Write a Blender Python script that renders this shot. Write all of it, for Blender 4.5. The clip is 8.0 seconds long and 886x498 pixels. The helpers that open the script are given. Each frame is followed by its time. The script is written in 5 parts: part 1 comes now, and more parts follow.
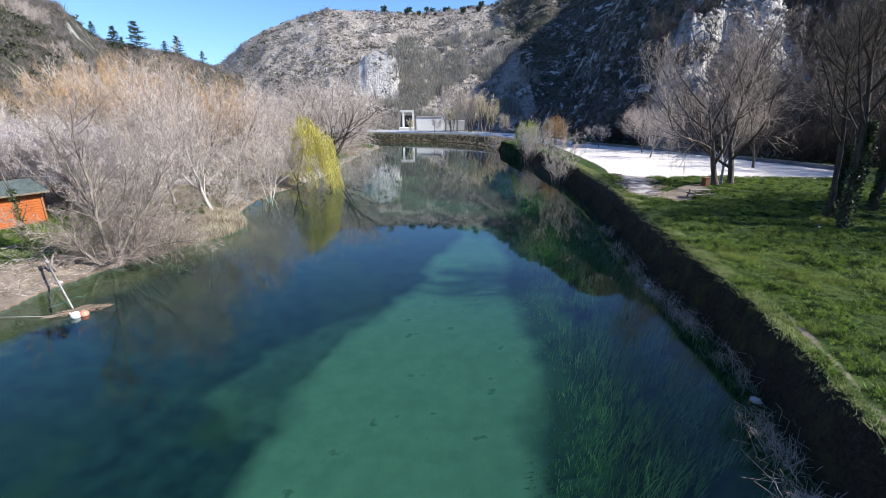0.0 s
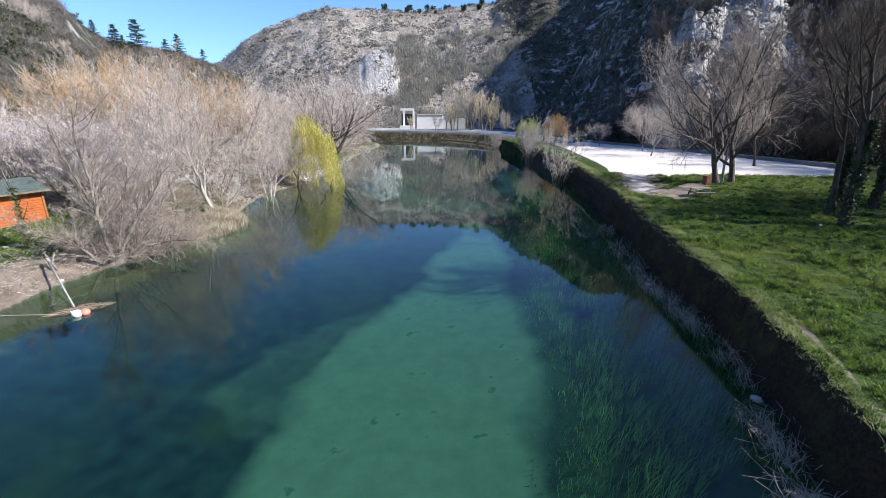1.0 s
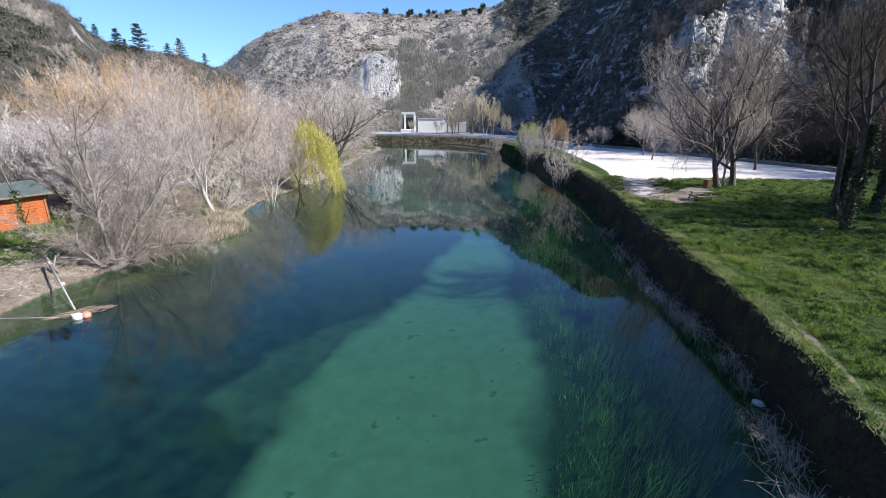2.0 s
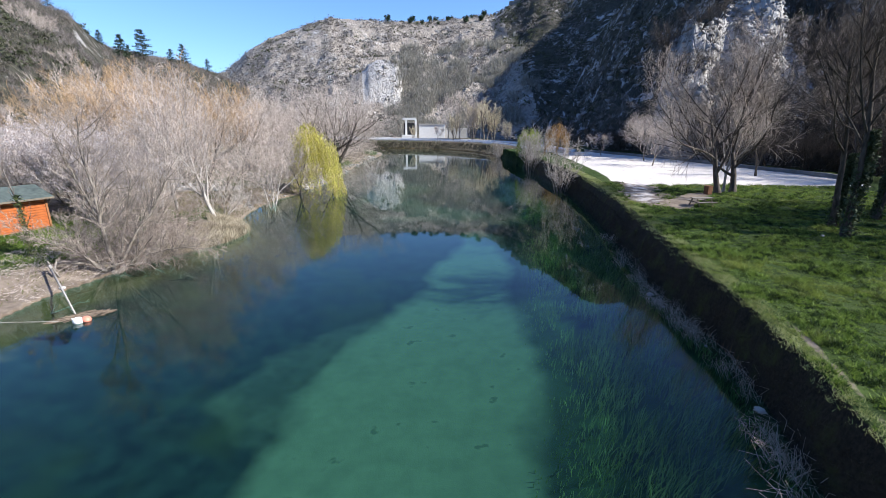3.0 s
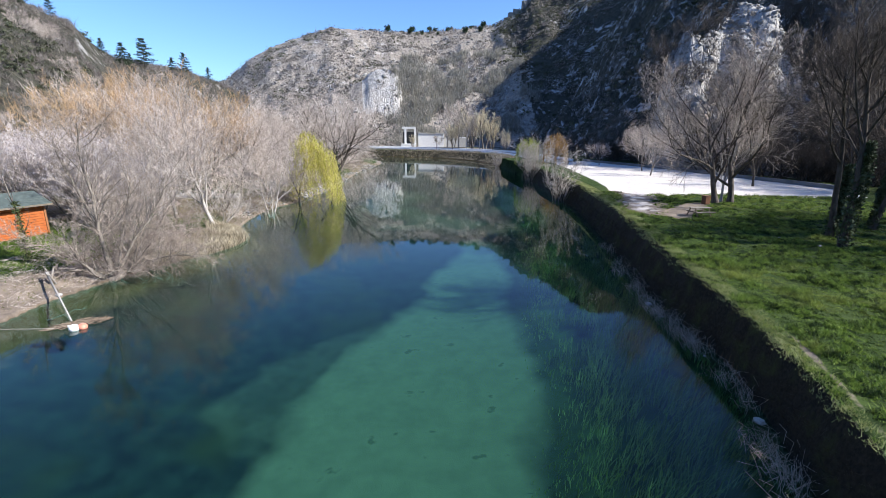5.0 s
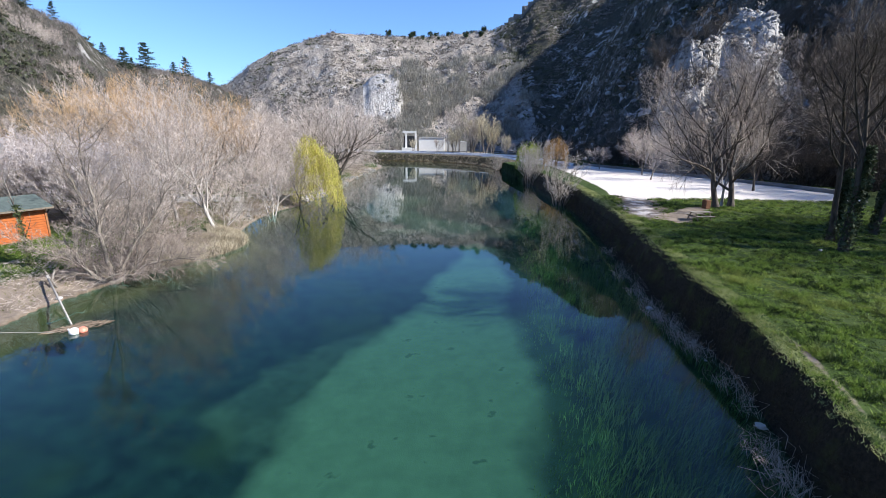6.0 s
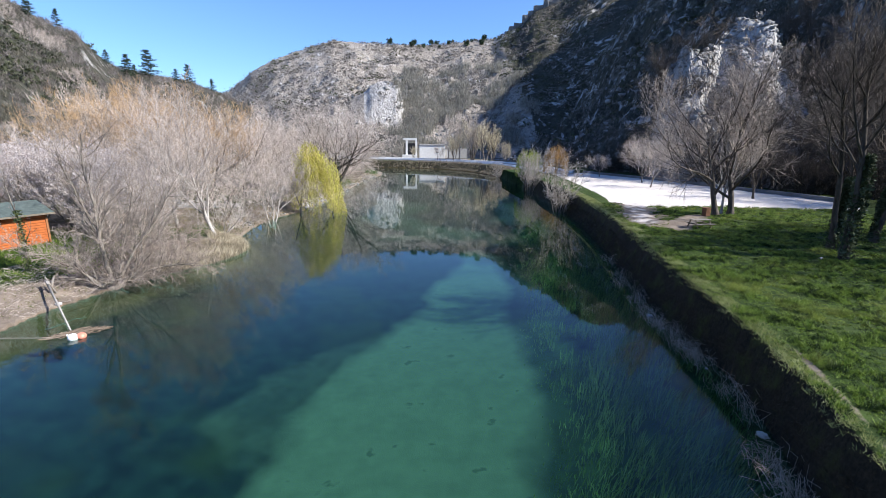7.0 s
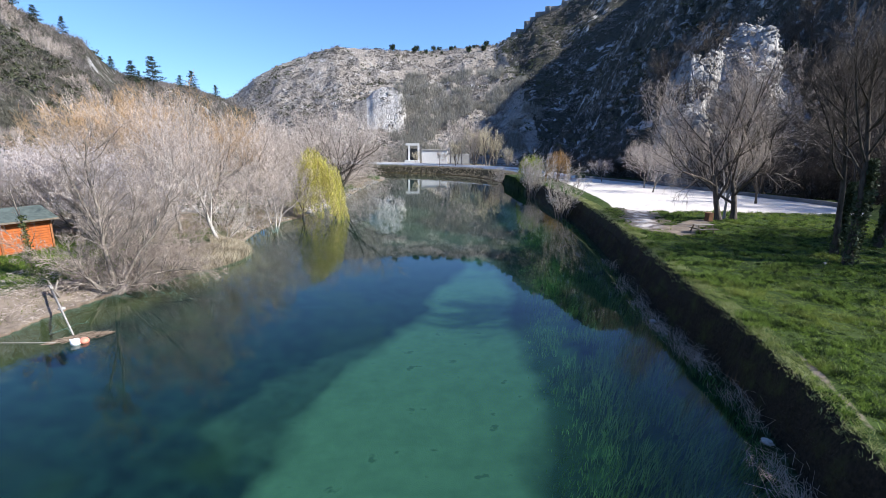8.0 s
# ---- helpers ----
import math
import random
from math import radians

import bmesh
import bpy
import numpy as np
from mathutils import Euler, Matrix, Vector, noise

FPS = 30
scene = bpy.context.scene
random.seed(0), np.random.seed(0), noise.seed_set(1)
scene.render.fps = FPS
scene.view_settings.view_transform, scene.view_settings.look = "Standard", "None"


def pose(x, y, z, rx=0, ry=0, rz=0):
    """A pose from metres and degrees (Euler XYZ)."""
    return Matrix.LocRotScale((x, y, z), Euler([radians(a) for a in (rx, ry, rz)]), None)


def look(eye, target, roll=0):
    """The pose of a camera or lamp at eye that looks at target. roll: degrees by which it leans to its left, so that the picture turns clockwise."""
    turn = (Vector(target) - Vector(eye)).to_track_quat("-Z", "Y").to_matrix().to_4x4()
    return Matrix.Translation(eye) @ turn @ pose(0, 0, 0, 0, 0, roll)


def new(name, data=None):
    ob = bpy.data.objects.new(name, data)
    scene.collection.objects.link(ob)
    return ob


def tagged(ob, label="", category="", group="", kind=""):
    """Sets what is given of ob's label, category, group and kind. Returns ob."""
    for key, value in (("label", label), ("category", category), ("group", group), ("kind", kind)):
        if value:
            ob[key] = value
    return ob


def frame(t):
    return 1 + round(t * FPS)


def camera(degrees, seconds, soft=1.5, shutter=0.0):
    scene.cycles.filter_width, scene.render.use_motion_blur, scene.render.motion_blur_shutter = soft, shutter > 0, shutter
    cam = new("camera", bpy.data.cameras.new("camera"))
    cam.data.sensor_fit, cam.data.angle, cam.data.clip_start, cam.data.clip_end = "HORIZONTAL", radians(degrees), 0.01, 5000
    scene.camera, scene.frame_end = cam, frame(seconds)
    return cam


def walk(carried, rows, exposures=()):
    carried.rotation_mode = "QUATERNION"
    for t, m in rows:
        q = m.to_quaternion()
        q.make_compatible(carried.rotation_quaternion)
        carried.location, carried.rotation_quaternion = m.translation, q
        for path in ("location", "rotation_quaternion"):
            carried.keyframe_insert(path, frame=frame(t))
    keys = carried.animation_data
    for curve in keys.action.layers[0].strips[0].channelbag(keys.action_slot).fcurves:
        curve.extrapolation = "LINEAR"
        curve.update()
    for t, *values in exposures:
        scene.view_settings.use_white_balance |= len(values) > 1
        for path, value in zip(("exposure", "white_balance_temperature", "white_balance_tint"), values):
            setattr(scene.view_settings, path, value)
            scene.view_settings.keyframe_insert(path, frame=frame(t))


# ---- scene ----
# ---------------------------------------------------------------- camera
cam = camera(89.56, 8.0, 0.8)
TURNS = [(0, 73.4, 0, 0), (0.5, 73.22, .11, 0), (1, 73.2, .02, .07), (1.5, 73.33, .04, .14), (3, 74.32, -.16, .32),
         (3.5, 74.56, -.18, .33), (4, 74.93, -.27, .24), (4.5, 75.19, -.42, .17), (6, 75.91, -.53, .29),
         (6.5, 76.28, -.61, .29), (7, 76.78, -.7, .34), (7.5, 77.04, -.78, .31), (8, 77.42, -.65, .62)]
walk(cam, [(t, pose(0, 0, 8, rx, ry, rz)) for t, rx, ry, rz in TURNS])
scene.view_settings.exposure = 0.83
scene.view_settings.use_white_balance = True
scene.view_settings.white_balance_temperature, scene.view_settings.white_balance_tint = 6400, 10

# ---------------------------------------------------------------- light
SUN_AZ, SUN_EL = 103.0, 38.5
world = bpy.data.worlds.new("world")
scene.world = world
world.use_nodes = True
wt = world.node_tree
sky = wt.nodes.new("ShaderNodeTexSky")
sky.sky_type, sky.sun_disc = "NISHITA", False
sky.sun_elevation, sky.sun_rotation = radians(SUN_EL), radians(SUN_AZ)
sky.air_density, sky.dust_density, sky.ozone_density = 1.0, 0.35, 3.5
tint = wt.nodes.new("ShaderNodeMix")
tint.data_type, tint.blend_type = "RGBA", "MULTIPLY"
tint.inputs[0].default_value, tint.inputs[7].default_value = 1.0, (.77, .98, 1.31, 1)
wt.links.new(sky.outputs[0], tint.inputs[6])
wt.links.new(tint.outputs[2], wt.nodes["Background"].inputs[0])
wt.nodes["Background"].inputs[1].default_value = 0.100
sun = new("sun", bpy.data.lights.new("sun", "SUN"))
sun.data.energy, sun.data.angle, sun.data.color = 5.1, radians(0.53), (1.0, 0.97, 0.91)
sa, se = radians(SUN_AZ), radians(SUN_EL)
sun.matrix_world = look(200 * Vector((math.sin(sa) * math.cos(se), math.cos(sa) * math.cos(se), math.sin(se))), (0, 0, 0))

# ---------------------------------------------------------------- small helpers


def smooth(a, b, v):
    s = np.clip((v - a) / (b - a), 0, 1)
    return s * s * (3 - 2 * s)


def lattice(ix, iy, seed):
    h = (ix.astype(np.int64) * 374761393 + iy.astype(np.int64) * 668265263 + seed * 974711) & 0x7FFFFFFF
    h = ((h ^ (h >> 13)) * 1274126177) & 0x7FFFFFFF
    h = (h ^ (h >> 16)) & 0xFFFF
    return h / 32767.5 - 1.0


def field(x, y, seed):
    """Smooth value noise, -1 to 1."""
    ix, iy = np.floor(x), np.floor(y)
    fx, fy = x - ix, y - iy
    fx, fy = fx * fx * (3 - 2 * fx), fy * fy * (3 - 2 * fy)
    a, b = lattice(ix, iy, seed), lattice(ix + 1, iy, seed)
    c, d = lattice(ix, iy + 1, seed), lattice(ix + 1, iy + 1, seed)
    return (a + (b - a) * fx) * (1 - fy) + (c + (d - c) * fx) * fy


def fbm(x, y, scale, octaves=4, seed=1, ridged=False):
    out, amp, total = 0.0, 1.0, 0.0
    for k in range(octaves):
        f = 2.03 ** k / scale
        n = field(x * f + 17.3 * k, y * f - 9.1 * k, seed + k)
        out, total, amp = out + amp * (1 - 2 * np.abs(n) if ridged else n), total + amp, amp * 0.5
    return out / total


def mesh_np(name, verts, faces, mat, attrs=None, shade=True):
    """A mesh from arrays: verts n x 3, faces m x 3 or m x 4."""
    verts, faces = np.asarray(verts, np.float32), np.asarray(faces, np.int32)
    me = bpy.data.meshes.new(name)
    me.vertices.add(len(verts))
    me.vertices.foreach_set("co", verts.ravel())
    k = faces.shape[1]
    me.loops.add(faces.size)
    me.loops.foreach_set("vertex_index", faces.ravel())
    me.polygons.add(len(faces))
    me.polygons.foreach_set("loop_start", np.arange(0, faces.size, k, dtype=np.int32))
    if shade:
        me.polygons.foreach_set("use_smooth", np.ones(len(faces), bool))
    me.update(calc_edges=True)
    me.materials.append(mat)
    for key, val in (attrs or {}).items():
        me.attributes.new(key, "FLOAT", "POINT").data.foreach_set("value", np.asarray(val, np.float32))
    return me


def part(name, bm, material, parent=None, label="", shade=False):
    """Links a bmesh as one mesh object under a thing or a part."""
    me = bpy.data.meshes.new(name)
    bm.to_mesh(me)
    bm.free()
    me.materials.append(material)
    if shade:
        me.polygons.foreach_set("use_smooth", np.ones(len(me.polygons), bool))
    ob = new(name, me)
    ob.parent = parent
    return tagged(ob, label) if label else ob


def piece(name, me, parent, label=""):
    ob = new(name, me)
    ob.parent = parent
    return tagged(ob, label) if label else ob


def empty(name, at, label, category, group="", turn=0.0):
    ob = new(name)
    ob.empty_display_size = 0.2
    ob.matrix_basis = pose(*at, 0, 0, turn)
    return tagged(ob, label, category, group)


def box(bm, size, m, bevel=0.0):
    made = bmesh.ops.create_cube(bm, size=1, matrix=m @ Matrix.Diagonal((*size, 1)))
    if bevel:
        edges = list({e for v in made["verts"] for e in v.link_edges})
        bmesh.ops.bevel(bm, geom=edges, offset=bevel, segments=1, affect="EDGES", profile=0.5)


# ---------------------------------------------------------------- materials


class Nodes:
    """A short way to write node trees."""

    def __init__(self, name):
        self.mat = bpy.data.materials.new(name)
        self.mat.use_nodes = True
        self.t = self.mat.node_tree
        self.t.nodes.clear()
        self.out = self.t.nodes.new("ShaderNodeOutputMaterial")

    def put(self, socket, value):
        if isinstance(value, bpy.types.NodeSocket):
            self.t.links.new(value, socket)
        elif isinstance(value, tuple) and len(value) == 3 and socket.type == "RGBA":
            socket.default_value = (*value, 1)
        else:
            socket.default_value = value

    def node(self, kind, inputs, **settings):
        n = self.t.nodes.new(kind)
        for k, v in settings.items():
            setattr(n, k, v)
        for k, v in inputs.items():
            self.put(n.inputs[k], v)
        return n

    def where(self, scale=(1, 1, 1), turn=(0, 0, 0)):
        c = self.node("ShaderNodeTexCoord", {})
        return self.node("ShaderNodeMapping", {0: c.outputs["Object"], 2: turn, 3: scale}).outputs[0]

    def noise(self, scale, detail=4.0, rough=0.55, at=None, distort=0.0):
        return self.node("ShaderNodeTexNoise", {"Vector": at or self.where(), "Scale": scale, "Detail": detail, "Roughness": rough, "Distortion": distort}).outputs[0]

    def cells(self, scale, at=None, feature="F1", out="Distance"):
        return self.node("ShaderNodeTexVoronoi", {"Vector": at or self.where(), "Scale": scale}, feature=feature).outputs[out]

    def ramp(self, fac, a, b, lo=(0, 0, 0), hi=(1, 1, 1)):
        n = self.node("ShaderNodeValToRGB", {0: fac})
        n.color_ramp.elements[0].position, n.color_ramp.elements[1].position = a, b
        n.color_ramp.elements[0].color, n.color_ramp.elements[1].color = (*lo, 1), (*hi, 1)
        return n.outputs[0]

    def mix(self, fac, a, b, blend="MIX"):
        n = self.node("ShaderNodeMix", {}, data_type="RGBA", blend_type=blend)
        for k, v in ((0, fac), (6, a), (7, b)):
            self.put(n.inputs[k], v)
        return n.outputs[2]

    def math(self, op, a, b=0.0, clamp=False):
        return self.node("ShaderNodeMath", {0: a, 1: b}, operation=op, use_clamp=clamp).outputs[0]

    def attr(self, name):
        return self.node("ShaderNodeAttribute", {}, attribute_name=name).outputs["Fac"]

    def random(self):
        return self.node("ShaderNodeObjectInfo", {}).outputs["Random"]

    def island(self):
        return self.node("ShaderNodeNewGeometry", {}).outputs["Random Per Island"]

    def bump(self, height, strength, dist):
        return self.node("ShaderNodeBump", {"Height": height, "Strength": strength, "Distance": dist}).outputs[0]

    def surface(self, color, rough=0.9, normal=None, metal=0.0, spec=0.3, translucent=0.0):
        ins = {"Base Color": color, "Roughness": rough, "Metallic": metal, "Specular IOR Level": spec}
        if normal:
            ins["Normal"] = normal
        sh = self.node("ShaderNodeBsdfPrincipled", ins).outputs[0]
        if translucent:
            tr = self.node("ShaderNodeBsdfTranslucent", {0: color}).outputs[0]
            sh = self.node("ShaderNodeMixShader", {0: translucent, 1: sh, 2: tr}).outputs[0]
        self.t.links.new(sh, self.out.inputs[0])
        return self.mat


def mat_ground():
    n = Nodes("valley_ground")
    fine, mid, broad = n.noise(9, 6, .7), n.noise(1.3, 5, .6), n.noise(.22, 3)
    grass = n.mix(n.ramp(mid, .35, .7), (.018, .034, .007), (.05, .08, .016))
    grass = n.mix(n.ramp(broad, .45, .7), grass, (.05, .068, .02))
    grass = n.mix(n.math("MULTIPLY", n.ramp(fine, .5, .75), .5), grass, (.03, .05, .01))
    earth = n.mix(n.ramp(mid, .3, .7), (.12, .095, .075), (.26, .21, .165))
    earth = n.mix(n.ramp(fine, .55, .85), earth, (.36, .30, .23))
    gravel = n.mix(n.ramp(fine, .3, .7), (.52, .465, .42), (.73, .66, .60))
    gravel = n.mix(n.math("MULTIPLY", n.ramp(mid, .5, .75), .5), gravel, (.36, .32, .285))
    sand = n.mix(n.ramp(mid, .3, .75), (.108, .132, .09), (.15, .174, .118))
    sand = n.mix(n.math("MULTIPLY", n.ramp(n.noise(.9, 5, .7), .56, .72), .45), sand, (.14, .17, .11))
    sand = n.mix(n.math("MULTIPLY", n.ramp(n.noise(1.3, 3, .55), .66, .72), .6), sand, (.03, .05, .035))
    weed = n.mix(n.ramp(mid, .35, .7), (.007, .015, .016), (.022, .040, .036))
    weed = n.mix(n.math("MULTIPLY", n.ramp(broad, .5, .68), .7), weed, (.034, .046, .018))
    # bank soil is darkened: the steep face's shade is in its colour
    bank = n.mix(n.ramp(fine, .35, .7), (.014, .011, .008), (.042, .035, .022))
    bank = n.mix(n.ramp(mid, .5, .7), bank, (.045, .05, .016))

    def edge(key, wob=.35):
        return n.ramp(n.math("ADD", n.attr(key), n.math("MULTIPLY", n.math("SUBTRACT", n.noise(1.1, 5, .65), .5), wob)), .42, .6)
    c = n.mix(edge("grass", .7), earth, grass)
    c = n.mix(edge("gravel", .95), c, gravel)
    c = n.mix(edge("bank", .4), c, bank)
    soft = n.ramp(n.math("ADD", n.attr("sand"), n.math("MULTIPLY", n.math("SUBTRACT", n.noise(.55, 6, .6), .5), .55)), .15, .85)
    bed = n.mix(soft, weed, sand)
    bed = n.mix(n.math("MULTIPLY", n.attr("weedy"), n.ramp(n.noise(1.0, 4, .6), .3, .6)), bed, (.055, .09, .034))
    mud = n.mix(n.ramp(mid, .3, .7), (.085, .046, .022), (.17, .09, .042))
    bed = n.mix(n.ramp(n.math("ADD", n.attr("mud"), n.math("MULTIPLY", n.math("SUBTRACT", mid, .5), .5)), .3, .7), bed, mud)
    c = n.mix(n.attr("bed"), c, bed)
    h = n.math("ADD", n.math("MULTIPLY", fine, .5), mid)
    strength = n.math("SUBTRACT", .8, n.math("MULTIPLY", n.attr("bed"), .65))
    return n.surface(c, .95, n.bump(h, strength, .12), spec=.15)


def mat_hill():
    n = Nodes("hill_limestone_and_scrub")
    stretch = n.where((1, 1, .38), (.25, .6, 0))
    big, mid, fine = n.noise(.035, 5, .6), n.noise(.16, 6, .7, stretch, .6), n.noise(.75, 6, .75, stretch)
    crack = n.cells(.9, n.node("ShaderNodeMix", {0: .35, 4: n.where((1, 1, .4)), 5: n.node("ShaderNodeTexNoise", {"Vector": n.where(), "Scale": .5, "Detail": 4.0}).outputs[1]}, data_type="VECTOR").outputs[1], "DISTANCE_TO_EDGE")
    rock = n.mix(n.ramp(mid, .3, .7), (.25, .24, .232), (.47, .45, .43))
    rock = n.mix(n.ramp(fine, .45, .75), rock, (.56, .535, .505))
    rock = n.mix(n.ramp(crack, .0, .1, (.28, .28, .28), (0, 0, 0)), rock, (.16, .15, .14))
    rock = n.mix(n.math("MULTIPLY", n.ramp(big, .55, .75), .28), rock, (.46, .38, .30))
    scrub = n.mix(n.ramp(fine, .35, .68), (.17, .15, .132), (.41, .36, .312))
    scrub = n.mix(n.ramp(mid, .5, .75), scrub, (.32, .285, .253))
    scrub = n.mix(n.math("MULTIPLY", n.ramp(n.noise(.3, 4, .6), .57, .67), .6), scrub, (.09, .09, .05))
    # dark scrub cover; on the mountainside it also carries shade in its colour
    maquis_shade = n.mix(n.ramp(fine, .35, .7), (.034, .035, .027), (.105, .098, .078))
    cover = n.ramp(n.math("ADD", n.attr("maquis_shade"), n.math("MULTIPLY", n.math("SUBTRACT", n.noise(.11, 5, .65), .5), 1.2)), .3, .6)
    scrub = n.mix(cover, scrub, maquis_shade)
    k = n.math("ADD", n.attr("rock"), n.math("MULTIPLY", n.math("SUBTRACT", mid, .5), 1.5))
    k = n.math("ADD", k, n.math("MULTIPLY", n.math("SUBTRACT", fine, .5), .7))
    c = n.mix(n.ramp(k, .45, .58), scrub, rock)
    h = n.math("ADD", n.math("MULTIPLY", mid, 3.0), n.math("ADD", fine, n.math("MULTIPLY", n.ramp(crack, 0, .1), .7)))
    return n.surface(c, .95, n.bump(h, .75, .8), spec=.1)


def mat_water():
    n = Nodes("clear_river_water")
    at = n.where((1, .45, 1))
    h = n.math("ADD", n.noise(1.4, 3, .5, at), n.math("MULTIPLY", n.noise(.25, 2, .5, at), 2.0))
    calm = n.ramp(n.noise(.06, 2), .35, .7, (.25, .25, .25), (1, 1, 1))
    bump = n.node("ShaderNodeBump", {"Height": h, "Strength": n.math("MULTIPLY", calm, .07), "Distance": .05}).outputs[0]
    clear = n.node("ShaderNodeBsdfTransparent", {0: (.42, .70, .65)}).outputs[0]
    gloss = n.node("ShaderNodeBsdfGlossy", {"Color": (1, 1, 1), "Roughness": .028, "Normal": bump}).outputs[0]
    facing = n.node("ShaderNodeLayerWeight", {"Blend": .5, "Normal": bump}).outputs["Facing"]
    fres = n.math("ADD", n.math("MULTIPLY", n.math("POWER", facing, 5.0), .98), .02)
    n.t.links.new(n.node("ShaderNodeMixShader", {0: fres, 1: clear, 2: gloss}).outputs[0], n.out.inputs[0])
    return n.mat


def mat_bark(name, dark, light, scale=6.0):
    n = Nodes(name)
    g = n.noise(scale, 5, .65, n.where((1, 1, .25)))
    c = n.mix(n.ramp(g, .35, .7), dark, light)
    c = n.mix(n.math("MULTIPLY", n.ramp(n.noise(.8, 3), .5, .7), .5), c, tuple(.6 * v for v in light))
    return n.surface(c, .9, n.bump(g, .6, .02), spec=.15)


def mat_twig(name, a, b, tip=None):
    n = Nodes(name)
    c = n.mix(n.island(), a, b)
    if tip:
        z = n.node("ShaderNodeSeparateXYZ", {0: n.where()}).outputs[2]
        c = n.mix(n.ramp(n.math("MULTIPLY", z, .1), .45, 1.0), c, tip)
    c = n.mix(n.math("MULTIPLY", n.random(), .35), c, tuple(.65 * v for v in b))
    return n.surface(c, .85, spec=.15)


def mat_leaf(name, a, b, translucent=.3):
    n = Nodes(name)
    c = n.mix(n.island(), a, b)
    c = n.mix(n.ramp(n.noise(.7, 3), .4, .7), c, tuple(.6 * v for v in a))
    return n.surface(c, .7, spec=.25, translucent=translucent)


def mat_lawn():
    n = Nodes("lawn_grass")
    c = n.mix(n.island(), (.085, .15, .022), (.25, .34, .065))
    c = n.mix(n.ramp(n.noise(2.6, 4, .7), .46, .56), c, (.018, .038, .008))
    c = n.mix(n.math("MULTIPLY", n.ramp(n.noise(.4, 4, .6), .52, .68), .7), c, (.28, .32, .08))
    return n.surface(c, .7, spec=.25, translucent=.35)


def mat_brush():
    n = Nodes("grey_brown_brushwood")
    c = n.mix(n.ramp(n.noise(.45, 4, .6), .38, .62), (.12, .105, .092), (.31, .275, .25))
    c = n.mix(n.math("MULTIPLY", n.island(), .4), c, (.36, .32, .285))
    c = n.mix(n.math("MULTIPLY", n.ramp(n.noise(.13, 4, .6), .52, .62), .6), c, (.13, .13, .075))
    return n.surface(c, .85, spec=.15, translucent=.4)


def mat_plain(name, a, b, scale=3.0, rough=.8, bump=.01, stretch=(1, 1, 1), metal=0.0):
    n = Nodes(name)
    g, s = n.noise(scale, 6, .65, n.where(stretch)), n.noise(scale * .12, 3)
    c = n.mix(n.ramp(g, .3, .7), a, b)
    c = n.mix(n.math("MULTIPLY", n.ramp(s, .5, .72), .45), c, tuple(.6 * v for v in a))
    return n.surface(c, rough, n.bump(g, .5, bump), metal)


GROUND, HILL, WATER = mat_ground(), mat_hill(), mat_water()
BARK = mat_bark("grey_brown_bark", (.10, .085, .07), (.30, .26, .22))
BARK_TALL = mat_bark("dark_grey_bark", (.05, .042, .035), (.18, .152, .13))
BARK_PALE = mat_bark("pale_bark", (.28, .25, .225), (.56, .515, .47))
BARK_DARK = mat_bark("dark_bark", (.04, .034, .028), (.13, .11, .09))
TWIG = mat_twig("pinkish_bare_twigs", (.24, .20, .172), (.74, .635, .56))
TWIG_ORANGE = mat_twig("ochre_budding_twigs", (.34, .25, .17), (.56, .41, .28), (.58, .38, .20))
TWIG_PALE = mat_twig("pale_bare_twigs", (.28, .245, .21), (.60, .54, .485))
TWIG_BROWN = mat_twig("brown_bare_twigs", (.22, .175, .145), (.40, .33, .285))
TWIG_MID = mat_twig("grey_brown_twigs", (.27, .225, .19), (.47, .395, .335))
TWIG_STRAW = mat_twig("straw_budding_twigs", (.36, .31, .22), (.66, .58, .42))
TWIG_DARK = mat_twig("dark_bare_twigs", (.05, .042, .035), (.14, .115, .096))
BLOSSOM = mat_leaf("white_blossom", (.58, .53, .55), (.78, .73, .74), .25)
WILLOW = mat_leaf("fresh_willow_leaves", (.64, .62, .12), (.86, .81, .24), .6)
IVY = mat_leaf("ivy_leaves", (.03, .05, .02), (.14, .17, .09), .15)
NEEDLE = mat_leaf("pine_needles", (.02, .04, .018), (.05, .08, .035), .1)
SCRUB = mat_leaf("scrub_leaves", (.21, .19, .17), (.37, .335, .30), .42)
SCRUB_GREEN = mat_leaf("evergreen_scrub", (.06, .07, .038), (.13, .14, .08), .3)
GRASS = mat_lawn()
DRYGRASS = mat_leaf("dry_grass", (.38, .32, .22), (.60, .53, .40), .3)
DRIFT = mat_twig("sodden_reed_stalks", (.12, .09, .065), (.26, .20, .15))
REED = mat_twig("dead_reed_stalks", (.34, .28, .23), (.68, .58, .49))
WEED = mat_leaf("submerged_weed", (.17, .24, .07), (.44, .49, .17), .3)
ROCK = mat_plain("limestone_blocks", (.15, .145, .14), (.34, .325, .31), .8, .95, .2)

